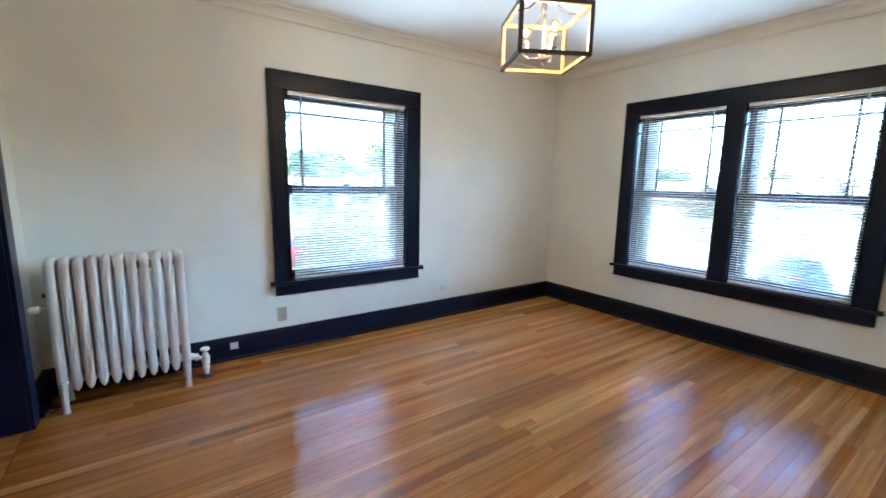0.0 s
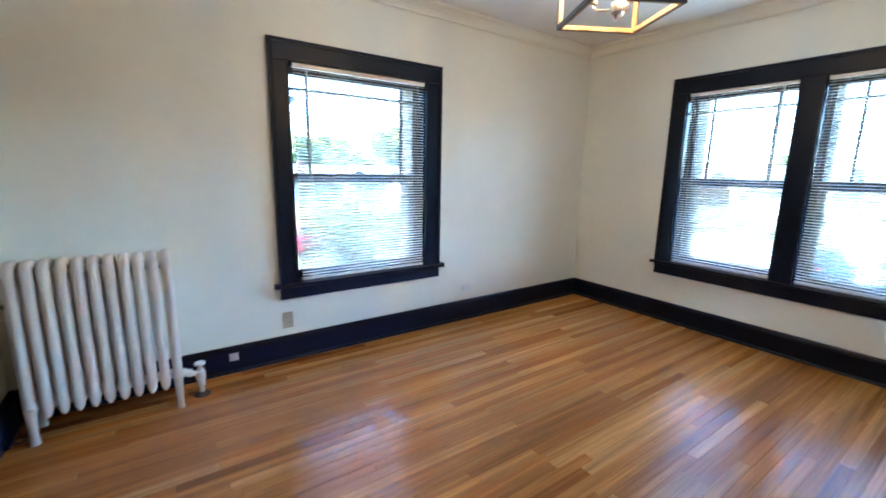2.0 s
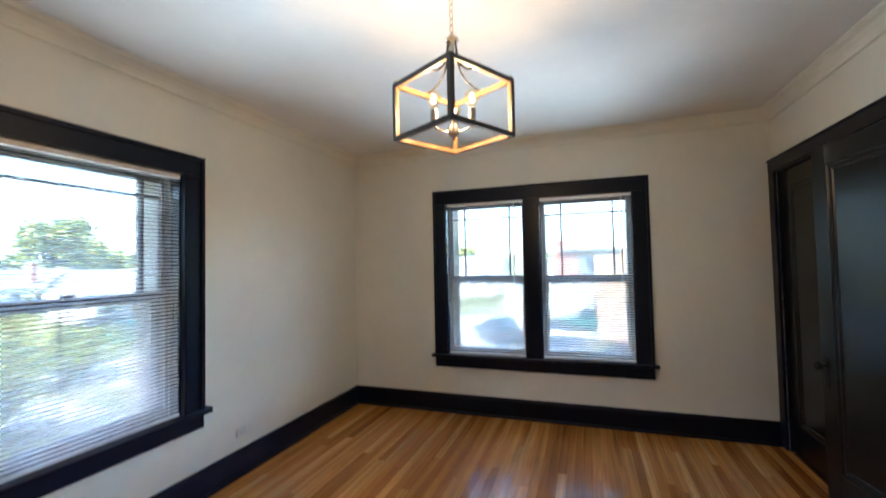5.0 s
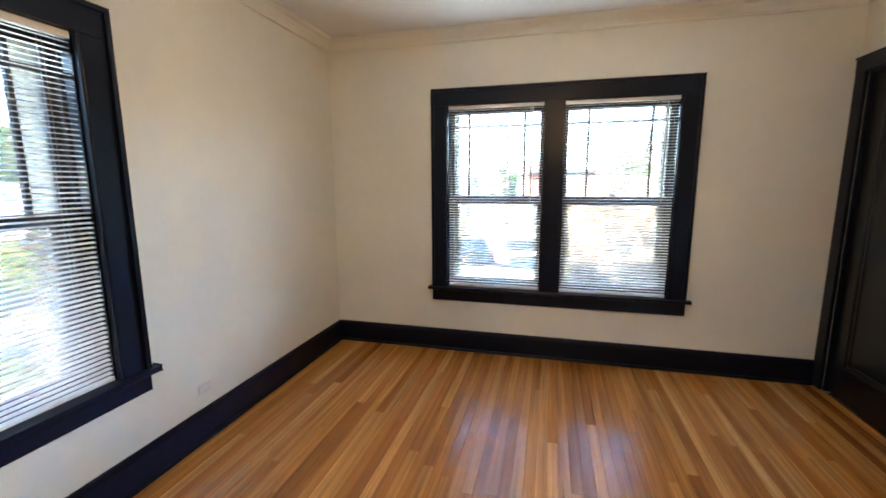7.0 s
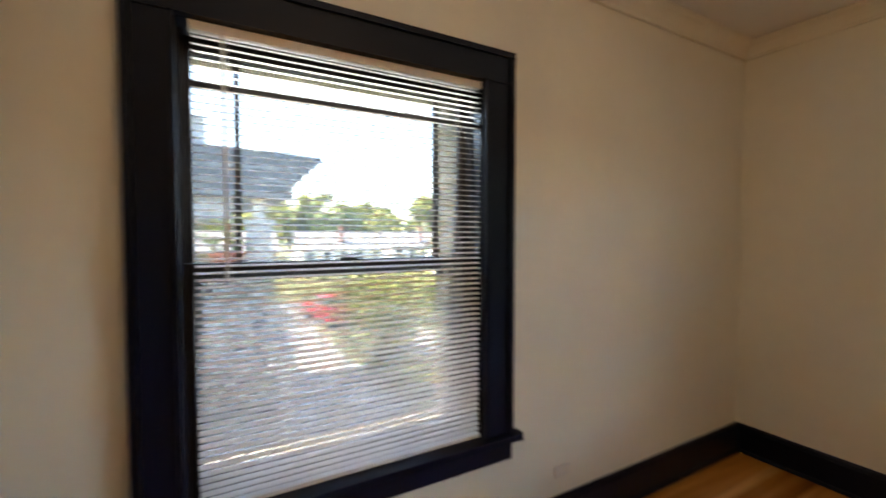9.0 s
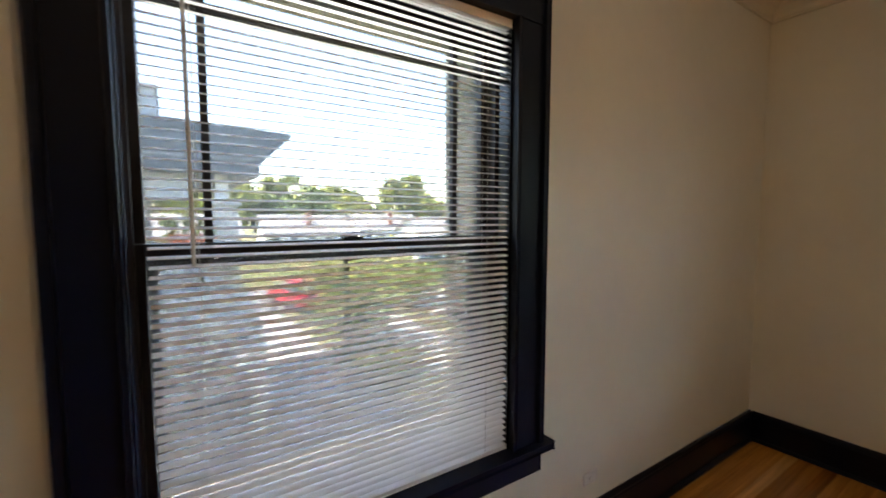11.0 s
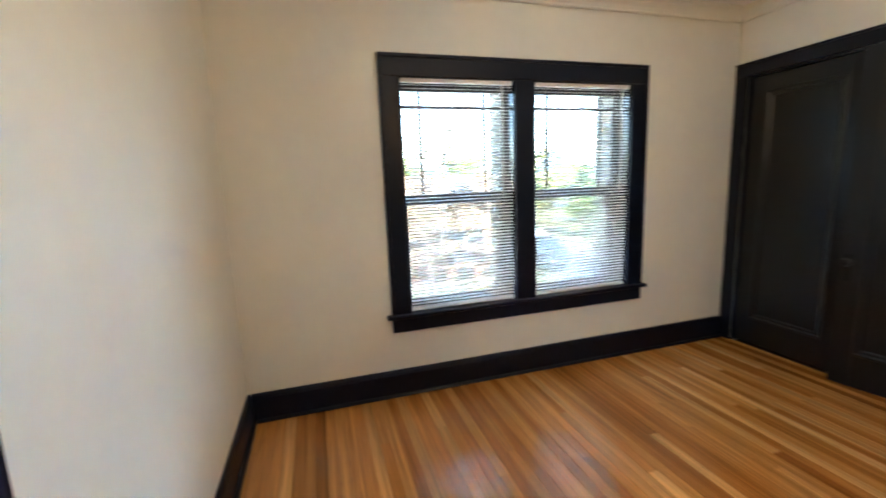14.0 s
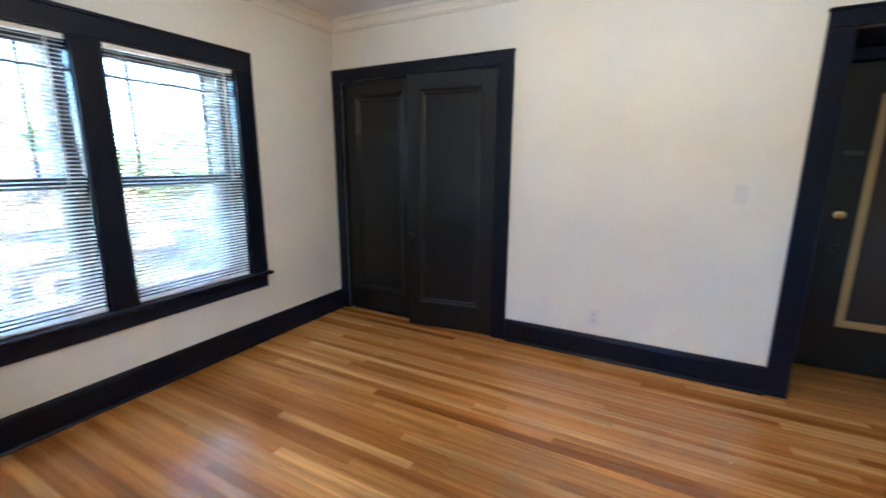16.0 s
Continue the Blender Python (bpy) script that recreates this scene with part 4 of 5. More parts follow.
# ---- neighbouring grey porch ----
def grey_porch():
    p = tagged(empty("porch"), "grey painted two-storey porch of the neighbouring house", "porch")
    yf, yb = 10.9, 17.6
    # skirt wall that flares outwards towards its foot
    bm = bmesh.new()
    prof = [(2.20, 0.02), (2.27, -0.12), (2.38, -0.36), (2.47, -0.62), (2.53, -0.88), (2.55, -1.12)]
    front = [bm.verts.new((x, yf - (x - 2.2) * 0.5, z)) for x, z in prof]
    left = [bm.verts.new((-5.0, yf - (x - 2.2) * 0.5, z)) for x, z in prof]
    back = [bm.verts.new((x, yb, z)) for x, z in prof]
    rear = [bm.verts.new((-5.0, yb, z)) for x, z in prof]
    for i in range(len(prof) - 1):
        bm.faces.new((left[i], left[i + 1], front[i + 1], front[i]))
        bm.faces.new((front[i], front[i + 1], back[i + 1], back[i]))
    bm.faces.new((left[0], front[0], back[0], rear[0]))
    bm.faces.new((left[-1], rear[-1], back[-1], front[-1]))
    part("skirt_wall", bm, GREYPAINT, p, "grey flared skirt wall")
    for k, (x, z) in enumerate(prof[1:-1]):
        y = yf - (x - 2.2) * 0.5
        part("shingle_course", boxes((-5, x + 0.012, y - 0.018, y + 0.02, z - 0.03, z), bevel=0.004), GREYPAINT, p)
    # flared newel at the end of the balustrade
    bm = bmesh.new()
    outline = [(1.98, 0.02), (2.21, 0.02), (2.155, 0.26), (2.135, 0.50), (1.98, 0.50)]
    rings = [[bm.verts.new((x, y, z)) for x, z in outline] for y in (yf - 0.01, yf + 0.16)]
    bm.faces.new(rings[0])
    bm.faces.new(rings[1][::-1])
    for k in range(5):
        n = (k + 1) % 5
        bm.faces.new((rings[0][k], rings[1][k], rings[1][n], rings[0][n]))
    part("newel", bm, GREYPAINT, p)
    part("hand_rail", boxes((-5, 2.15, yf - 0.03, yf + 0.17, 0.50, 0.56), bevel=0.01), GREYPAINT, p)
    part("bottom_rail", boxes((-5, 1.98, yf + 0.02, yf + 0.10, 0.06, 0.12), bevel=0.008), GREYPAINT, p)
    me = part("baluster", boxes((-0.022, 0.022, yf + 0.04, yf + 0.084, 0.12, 0.50)), GREYPAINT, p)
    for k in range(1, 42):
        shared("baluster", me.data, p, Matrix.Translation((1.93 - k * 0.095, 0, 0)))
    me.location.x = 1.93
    # vents whose brightness is put in as white panels, and a dentil row below
    for x in (0.86, 1.36):
        v = part("vent", boxes((x, x + 0.44, yf - 0.20, yf - 0.10, -0.69, -0.46), bevel=0.006), WHITEPAINT, p, "pale vent panel painted with the brightness seen in the opening")
        for k in range(4):
            part("vent_bar", boxes((x + 0.07 + 0.095 * k, x + 0.085 + 0.095 * k, yf - 0.212, yf - 0.198, -0.69, -0.46)), GREYDARK, v)
    part("belt_board", boxes((-5, 2.30, yf + 0.24, yf + 0.32, -1.98, -1.90), (-5, 2.30, yf + 0.24, yf + 0.32, -2.34, -2.27), bevel=0.006), GREYPAINT, p)
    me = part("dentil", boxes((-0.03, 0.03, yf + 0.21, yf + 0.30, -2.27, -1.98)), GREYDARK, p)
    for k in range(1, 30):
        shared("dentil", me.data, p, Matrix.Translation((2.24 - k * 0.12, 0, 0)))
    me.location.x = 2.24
    # piers
    for x in (1.90, -2.4):
        part("pier", boxes((x - 0.23, x + 0.23, yf + 0.05, yf + 0.5, 0.02, 1.63), bevel=0.01), GREYPAINT, p)
        part("pier_cap", boxes((x - 0.29, x + 0.29, yf, yf + 0.55, 1.63, 1.72), bevel=0.015), GREYPAINT, p)
        part("post", boxes((x - 0.12, x + 0.10, yf + 0.15, yf + 0.37, 1.72, 2.2), bevel=0.01), WHITEPAINT, p)
    # beam under the roof, roof with boxed eave
    part("beam", boxes((-5, 1.42, yf + 0.1, yf + 0.4, 1.70, 2.2), bevel=0.01), GREYPAINT, p)
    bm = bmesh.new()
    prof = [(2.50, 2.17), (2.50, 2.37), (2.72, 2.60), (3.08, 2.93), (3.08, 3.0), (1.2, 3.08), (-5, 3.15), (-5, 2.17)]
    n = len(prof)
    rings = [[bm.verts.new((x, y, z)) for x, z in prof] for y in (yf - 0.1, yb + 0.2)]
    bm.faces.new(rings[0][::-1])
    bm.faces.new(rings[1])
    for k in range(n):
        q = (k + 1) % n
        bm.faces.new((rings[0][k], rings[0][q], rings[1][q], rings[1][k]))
    # eave coloured darker than the porch paint to carry its shade
    part("eave", bm, GREYDARK, p, "grey boxed eave with its shade in a darker grey")
    for k in range(3):
        part("eave_board", boxes((-5, 2.515, yf - 0.112, yf - 0.1, 2.20 + k * 0.26, 2.22 + k * 0.26)), GREYPAINT, p)
    part("upper_wall", boxes((-5, 0.95, yf + 0.1, yb, 3.05, 3.55), bevel=0.01), GREYPAINT, p)
    part("upper_cornice", boxes((-5, 0.99, yf + 0.06, yb, 3.55, 3.63), bevel=0.01), GREYPAINT, p)
    part("back_wall", boxes((-5, 0.75, 13.2, 13.3, 0.02, 2.2)), GREYPAINT, p)
    # lower storey
    part("lower_wall", boxes((-5, 2.05, yf + 0.3, yb, GZ, -1.1), bevel=0.01), GREYPAINT, p)
    for x in (2.37, 0.2):
        part("white_post", boxes((x - 0.165, x + 0.165, yf - 0.06, yf + 0.26, GZ, -1.12), bevel=0.012), WHITEPAINT, p, "white porch post")
    part("porch_step", boxes((-5, 2.55, yf - 0.3, yf + 0.6, GZ, GZ + 0.35), bevel=0.02), CONCRETE, p)
    return p


grey_porch()


def planter(x, y, z, s, label):
    t = tagged(empty("flower_pot"), label, "flower pot")
    bm = lathe([(0.10 * s, 0), (0.16 * s, 0.26 * s), (0.18 * s, 0.27 * s), (0.18 * s, 0.32 * s), (0.155 * s, 0.32 * s), (0.14 * s, 0.28 * s), (0.01, 0.27 * s)], 16, Matrix.Translation((x, y, z)))
    part("pot", bm, TERRACOTTA, t, "", True)
    rnd = random.Random(int(x * 100))
    bm = bmesh.new()
    for _ in range(90):
        leaf(bm, Vector((x, y, z + 0.42 * s)) + Vector((rnd.gauss(0, 0.11), rnd.gauss(0, 0.11), rnd.gauss(0, 0.09))) * s, 0.05 * s, rnd)
    part("plant", bm, LEAFYELLOW, t)
    return t


def leaf(bm, p, s, rnd):
    a = Vector((rnd.gauss(0, 1), rnd.gauss(0, 1), rnd.gauss(0, 1))).normalized()
    b = a.orthogonal().normalized()
    b = Matrix.Rotation(rnd.uniform(0, 6.28), 3, a) @ b
    c = a.cross(b)
    v = [bm.verts.new(p + b * s), bm.verts.new(p + c * s * 0.55 + a * s * 0.12), bm.verts.new(p - b * s), bm.verts.new(p - c * s * 0.55 + a * s * 0.12)]
    bm.faces.new(v)


planter(1.32, 10.97, 0.56, 1.75, "tall terracotta pot with a leafy plant on the porch rail")


def tree(x, y, h, spread, material, label, seed, leaves=1400, size=0.22, base=0.35, bare=False):
    rnd = random.Random(seed)
    t = tagged(empty("tree"), label, "tree")
    bm = bmesh.new()
    r0 = 0.02 * h + 0.04
    top = Vector((x + rnd.uniform(-0.3, 0.3), y + rnd.uniform(-0.3, 0.3), GZ + h * (0.55 if not bare else 0.5)))
    o = Vector((x, y, GZ))
    tube([o, o.lerp(top, 0.4) + Vector((rnd.uniform(-0.1, 0.1), 0, 0)), o.lerp(top, 0.75), top], r0, 8, bm, [r0 * 1.25, r0 * 0.85, r0 * 0.7, r0 * 0.45])
    tips = []

    def limb(p, d, ln, r, depth):
        q = p + d * ln * 0.5 + Vector((rnd.uniform(-0.08, 0.08), rnd.uniform(-0.08, 0.08), 0)) * ln
        e = p + d * ln
        tube([p, q, e], r, 6, bm, [r, r * 0.75, r * 0.45])
        tips.append((e, ln))
        if depth > 0:
            for _ in range(3):
                nd = (d + Vector((rnd.gauss(0, 0.5), rnd.gauss(0, 0.5), rnd.gauss(0.15, 0.3)))).normalized()
                limb(p + d * ln * rnd.uniform(0.5, 1.0), nd, ln * rnd.uniform(0.5, 0.72), r * 0.5, depth - 1)

    for k in range(7 if not bare else 6):
        a = k * 2.4 + rnd.uniform(-0.4, 0.4)
        f = rnd.uniform(base, 0.98)
        p = o.lerp(top, f / 1.0 if f < 1 else 1)
        d = Vector((math.cos(a) * spread, math.sin(a) * spread, h * (0.28 if not bare else 0.42))).normalized()
        limb(p, d, h * rnd.uniform(0.24, 0.36), r0 * 0.42, 2 if not bare else 3)
    part("trunk", bm, BARK, t)
    if not bare:
        bm = bmesh.new()
        for _ in range(leaves):
            e, ln = rnd.choice(tips)
            p = e + Vector((rnd.gauss(0, 1), rnd.gauss(0, 1), rnd.gauss(0, 0.8))) * (0.32 * ln + 0.12)
            leaf(bm, p, size * rnd.uniform(0.6, 1.3), rnd)
        part("crown", bm, material, t)
    return t


def bush(x, y, w, h, material, label, seed, n=700, size=0.12):
    rnd = random.Random(seed)
    b = tagged(empty("bush"), label, "bush")
    bm = bmesh.new()
    tips = []
    for _ in range(14):
        a, r = rnd.uniform(0, 6.28), rnd.uniform(0.1, 0.5) * w
        e = Vector((x + math.cos(a) * r, y + math.sin(a) * r, GZ + h * rnd.uniform(0.45, 0.95)))
        tube([(x + math.cos(a) * r * 0.3, y + math.sin(a) * r * 0.3, GZ), e], 0.03, 5, bm, [0.035, 0.012])
        tips.append(e)
    part("stems", bm, BARK, b)
    bm = bmesh.new()
    for _ in range(n):
        e = rnd.choice(tips)
        p = e + Vector((rnd.gauss(0, 0.16 * w), rnd.gauss(0, 0.16 * w), rnd.gauss(-0.12 * h, 0.18 * h)))
        p.z = max(p.z, GZ + 0.05)
        leaf(bm, p, size * rnd.uniform(0.6, 1.3), rnd)
    part("leaves", bm, material, b)
    return b


# ---- cars ----
def car(x, y, heading, colour, label, seed=0, wagon=False):
    c = tagged(empty("car"), label, "car")
    paint = painted("car_paint", colour, 0.22, 0.02)
    c.matrix_basis = pose(x, y, GZ + 0.03, 0, 0, heading)
    L, W = 4.4, 1.76
    side = [(-2.2, 0.42), (-2.18, 0.75), (-2.05, 0.95), (-1.2, 1.0), (1.0, 0.98), (1.9, 0.86), (2.15, 0.72), (2.2, 0.45), (2.1, 0.25), (-2.1, 0.25)]
    bm = bmesh.new()
    for s in (-1, 1):
        ring = [bm.verts.new((px, s * (W / 2 - 0.04 * (pz > 0.8)), pz)) for px, pz in side]
        bm.faces.new(ring if s < 0 else ring[::-1])
    vs = list(bm.verts)
    n = len(side)
    for i in range(n):
        j = (i + 1) % n
        bm.faces.new((vs[i], vs[n + i], vs[n + j], vs[j]))
    bmesh.ops.bevel(bm, geom=list(bm.edges), offset=0.05, segments=2, affect="EDGES")
    part("body", bm, paint, c, "", True)
    back = -2.0 if wagon else -1.45
    cab = [(back, 0.98), (back + (0.18 if wagon else 0.5), 1.42), (0.15, 1.46), (0.95, 0.98)]
    bm = bmesh.new()
    for s in (-1, 1):
        ring = [bm.verts.new((px, s * (W / 2 - 0.08 - 0.14 * (pz > 1.2)), pz)) for px, pz in cab]
        bm.faces.new(ring if s < 0 else ring[::-1])
    vs = list(bm.verts)
    for i in range(4):
        j = (i + 1) % 4
        bm.faces.new((vs[i], vs[4 + i], vs[4 + j], vs[j]))
    part("window_band", bm, DARKGLASS, c, "dark glass")
    rx0, rx1 = back + (0.16 if wagon else 0.46), 0.22
    part("roof", boxes((rx0, rx1, -W / 2 + 0.19, W / 2 - 0.19, 1.425, 1.485), bevel=0.025), paint, c)
    for s in (-1, 1):
        part("pillar", boxes((-0.55, -0.46, s * (W / 2 - 0.165) - 0.03, s * (W / 2 - 0.165) + 0.03, 0.98, 1.44)), paint, c)
    for px in (-1.35, 1.35):
        for s in (-1, 1):
            m = Matrix.Translation((px, s * (W / 2 - 0.08), 0.32)) @ Matrix.Rotation(radians(90), 4, "X")
            wheel = part("wheel", lathe([(0.2, -0.1), (0.3, -0.1), (0.32, -0.06), (0.32, 0.06), (0.3, 0.1), (0.2, 0.1)], 18, m), RUBBER, c, "black tyre", True)
            part("rim", lathe([(0.02, -0.105), (0.19, -0.104), (0.2, -0.09), (0.2, 0.09), (0.19, 0.104), (0.02, 0.105)], 14, m), STEEL, wheel, "steel rim")
    for s in (-1, 1):
        part("headlight", boxes((2.08, 2.2, s * 0.62 - 0.16, s * 0.62 + 0.16, 0.58, 0.72), bevel=0.02), LENS, c)
        part("tail_light", boxes((-2.21, -2.1, s * 0.68 - 0.12, s * 0.68 + 0.12, 0.66, 0.84), bevel=0.02), REDLENS, c)
    return c


car(26.6, 6.6, 35, (0.03, 0.05, 0.06), "dark parked car on the concrete lot")
car(32.0, 1.0, 100, (0.02, 0.10, 0.08), "dark green parked estate car by the wall", wagon=True)
car(33.0, -2.2, 100, (0.30, 0.32, 0.33), "grey parked car by the wall")
car(26.4, 3.4, 170, (0.35, 0.42, 0.48), "blue-grey parked car on the concrete lot")
car(20.8, 2.5, 165, (0.75, 0.75, 0.74), "white parked car near the kerb")
car(21.8, -9.1, 174, (0.03, 0.035, 0.05), "dark parked car at the street", wagon=True)
car(31.0, -12.8, 172, (0.7, 0.7, 0.7), "white parked car at the street")
car(16.2, -8.7, 174, (0.36, 0.45, 0.55), "pale blue parked car at the street")
car(20.4, 30.6, 20, (0.05, 0.34, 0.30), "teal car on the far street")
car(22.0, 36.0, 10, (0.03, 0.035, 0.05), "dark car beyond the far street")
car(37.0, -13.4, 172, (0.35, 0.36, 0.38), "silver parked car at the street")
car(6.9, 26.0, 99, (0.45, 0.02, 0.03), "red car on the far street")
car(-6.0, 30.5, 0, (0.6, 0.6, 0.6), "white car on the far street")


# ---- houses ----
def far_window(parent, x0, x1, y0, y1, z0, z1, axis):
    """A window with a white frame on a wall that faces -x or -y."""
    if axis == "x":
        w = part("window", boxes((x0 - 0.03, x0 + 0.02, y0, y1, z0, z1)), DARKGLASS, parent, "dark window pane")
        part("frame", boxes((x0 - 0.06, x0, y0 - 0.08, y0, z0 - 0.08, z1 + 0.08), (x0 - 0.06, x0, y1, y1 + 0.08, z0 - 0.08, z1 + 0.08), (x0 - 0.06, x0, y0, y1, z1, z1 + 0.08), (x0 - 0.07, x0, y0, y1, z0 - 0.1, z0), (x0 - 0.05, x0, y0, y1, (z0 + z1) / 2 - 0.025, (z0 + z1) / 2 + 0.025)), WHITEPAINT, w)
    else:
        w = part("window", boxes((x0, x1, y0 - 0.03, y0 + 0.02, z0, z1)), DARKGLASS, parent, "dark window pane")
        part("frame", boxes((x0 - 0.08, x0, y0 - 0.06, y0, z0 - 0.08, z1 + 0.08), (x1, x1 + 0.08, y0 - 0.06, y0, z0 - 0.08, z1 + 0.08), (x0, x1, y0 - 0.06, y0, z1, z1 + 0.08), (x0, x1, y0 - 0.07, y0, z0 - 0.1, z0), (x0, x1, y0 - 0.05, y0, (z0 + z1) / 2 - 0.025, (z0 + z1) / 2 + 0.025)), WHITEPAINT, w)


def gable_roof(bm, x0, x1, y0, y1, ze, zr, along, over=0.4, th=0.14):
    """Two roof slopes with thickness; the ridge runs along x or y."""
    if along == "y":
        c = (x0 + x1) / 2
        a0_, a1_ = y0 - over, y1 + over
        k = (zr - ze) / (c - x0)
        prof = [(x0 - over, ze - k * over), (c, zr), (x1 + over, ze - k * over), (x1 + over, ze - k * over + th), (c, zr + th * 1.2), (x0 - over, ze - k * over + th)]
        rings = [[bm.verts.new((px, yy, pz)) for px, pz in prof] for yy in (a0_, a1_)]
    else:
        c = (y0 + y1) / 2
        k = (zr - ze) / (c - y0)
        prof = [(y0 - over, ze - k * over), (c, zr), (y1 + over, ze - k * over), (y1 + over, ze - k * over + th), (c, zr + th * 1.2), (y0 - over, ze - k * over + th)]
        rings = [[bm.verts.new((xx, py, pz)) for py, pz in prof] for xx in (x0 - over, x1 + over)]
    a, b = rings
    for i in range(6):
        j = (i + 1) % 6
        bm.faces.new((a[i], a[j], b[j], b[i]))
    bm.faces.new((a[0], a[1], a[4], a[5]))
    bm.faces.new((a[1], a[2], a[3], a[4]))
    bm.faces.new((b[0], b[5], b[4], b[1]))
    bm.faces.new((b[1], b[4], b[3], b[2]))


def gable_wall(bm, x0, x1, y0, y1, z0, ze, zr, along):
    """Walls up to the eaves with the two gables."""
    box(bm, x0, x1, y0, y1, z0, ze)
    if along == "y":
        c = (x0 + x1) / 2
        tri = [(x0, ze), (x1, ze), (c, zr - 0.02)]
        rings = [[bm.verts.new((px, yy, pz)) for px, pz in tri] for yy in (y0, y1)]
    else:
        c = (y0 + y1) / 2
        tri = [(y0, ze), (y1, ze), (c, zr - 0.02)]
        rings = [[bm.verts.new((xx, py, pz)) for py, pz in tri] for xx in (x0, x1)]
    a, b = rings
    bm.faces.new(a)
    bm.faces.new(b[::-1])
    for i in range(3):
        j = (i + 1) % 3
        bm.faces.new((a[i], a[j], b[j], b[i]))


def house(x0, x1, y0, y1, eave, ridge, along, wall, roof, label, face="x", rows=1, chimney=True):
    h = tagged(empty("house"), label, "house")
    bm = bmesh.new()
    gable_wall(bm, x0, x1, y0, y1, GZ, GZ + eave, GZ + ridge, along)
    part("wall", bm, wall, h)
    bm = bmesh.new()
    gable_roof(bm, x0, x1, y0, y1, GZ + eave, GZ + ridge, along)
    rf = part("roof", bm, roof, h)
    if chimney:
        part("chimney", boxes(((x0 + x1) / 2 - 0.3, (x0 + x1) / 2 + 0.3, y0 + 1.2, y0 + 1.8, GZ + eave, GZ + ridge + 0.8), bevel=0.02), BRICKRED, rf)
    for r in range(rows):
        z0 = GZ + 1.0 + 2.8 * r
        lo, hi = (y0, y1) if face == "x" else (x0, x1)
        k = max(2, int((hi - lo) / 2.4))
        for i in range(k):
            c = lo + (hi - lo) * (i + 0.5) / k
            if face == "x":
                far_window(h, x0, x0, c - 0.45, c + 0.45, z0, z0 + 1.3, "x")
            else:
                far_window(h, c - 0.45, c + 0.45, y0, y0, z0, z0 + 1.3, "y")
    return h


def bungalow():
    h = tagged(empty("house"), "brown bungalow with tan roof and orange porch columns", "house")
    bm = bmesh.new()
    gable_wall(bm, 21.4, 31.0, -7.4, 0.2, GZ, -1.95, 1.6, "y")
    part("wall", bm, BROWNPAINT, h)
    bm = bmesh.new()
    gable_roof(bm, 21.4, 31.0, -7.4, 0.2, -1.95, 1.6, "y", 0.5)
    rf = part("roof", bm, ROOFTAN, h, "tan shingle roof")
    part("chimney", boxes((27.2, 27.9, -1.6, -0.9, 0.2, 2.2), bevel=0.03), BRICKRED, rf)
    # shed dormer
    d = part("dormer", boxes((21.75, 25.0, -5.2, -2.85, -1.9, -0.9)), BROWNPAINT, h)
    bm = bmesh.new()
    prof = [(21.3, -1.02), (21.3, -0.90), (25.6, 0.45), (25.6, 0.33)]
    rings = [[bm.verts.new((px, yy, pz)) for px, pz in prof] for yy in (-5.45, -2.6)]
    for i in range(4):
        j = (i + 1) % 4
        bm.faces.new((rings[0][i], rings[0][j], rings[1][j], rings[1][i]))
    bm.faces.new(rings[0])
    bm.faces.new(rings[1][::-1])
    part("dormer_roof", bm, ROOFTAN, d)
    for y in (-5.0, -4.35, -3.7):
        far_window(h, 21.75, 21.75, y, y + 0.5, -1.62, -1.12, "x")
    # cross gable behind the dormer; the dark roof colour includes its right slope's shade
    bm = bmesh.new()
    gable_wall(bm, 23.6, 30.0, -7.2, -2.8, -1.9, -1.2, 1.2, "x")
    g = part("cross_gable", bm, BROWNPAINT, h)
    bm = bmesh.new()
    gable_roof(bm, 23.6, 30.0, -7.2, -2.8, -1.2, 1.2, "x", 0.4)
    part("cross_gable_roof", bm, ROOFSLATE, g, "slate grey roof with its slope's shade in the colour")
    # porch with its gable towards the street
    bm = bmesh.new()
    gable_roof(bm, 19.3, 22.0, -5.4, -0.8, -2.27, -1.62, "x", 0.35)
    part("porch_roof", bm, ROOFTAN, h)
    part("porch_beam", boxes((19.3, 19.55, -5.4, -0.8, -2.52, -2.27), bevel=0.02), ORANGEPAINT, h)
    bm = bmesh.new()
    tri = [(-5.3, -2.27), (-0.9, -2.27), (-3.1, -1.66)]
    rings = [[bm.verts.new((xx, py, pz)) for py, pz in tri] for xx in (19.35, 19.5)]
    bm.faces.new(rings[0])
    bm.faces.new(rings[1][::-1])
    for i in range(3):
        j = (i + 1) % 3
        bm.faces.new((rings[0][i], rings[0][j], rings[1][j], rings[1][i]))
    part("porch_gable", bm, BROWNPAINT, h)
    for y in (-5.25, -4.1, -2.72, -1.07):
        part("porch_column", boxes((19.25, 19.6, y - 0.17, y + 0.17, GZ + 0.25, -2.52), bevel=0.02), ORANGEPAINT, h, "orange painted porch column")
    part("porch_floor", boxes((19.1, 21.4, -5.5, -0.7, GZ, GZ + 0.25), bevel=0.02), CONCRETE, h)
    part("door", boxes((21.34, 21.42, -3.9, -3.0, GZ + 0.25, GZ + 2.2)), DARKGLASS, h)
    for y in (-6.9, -5.2, -2.2):
        far_window(h, 21.4, 21.4, y, y + 1.0, GZ + 1.0, GZ + 2.1, "x")
    return h


bungalow()


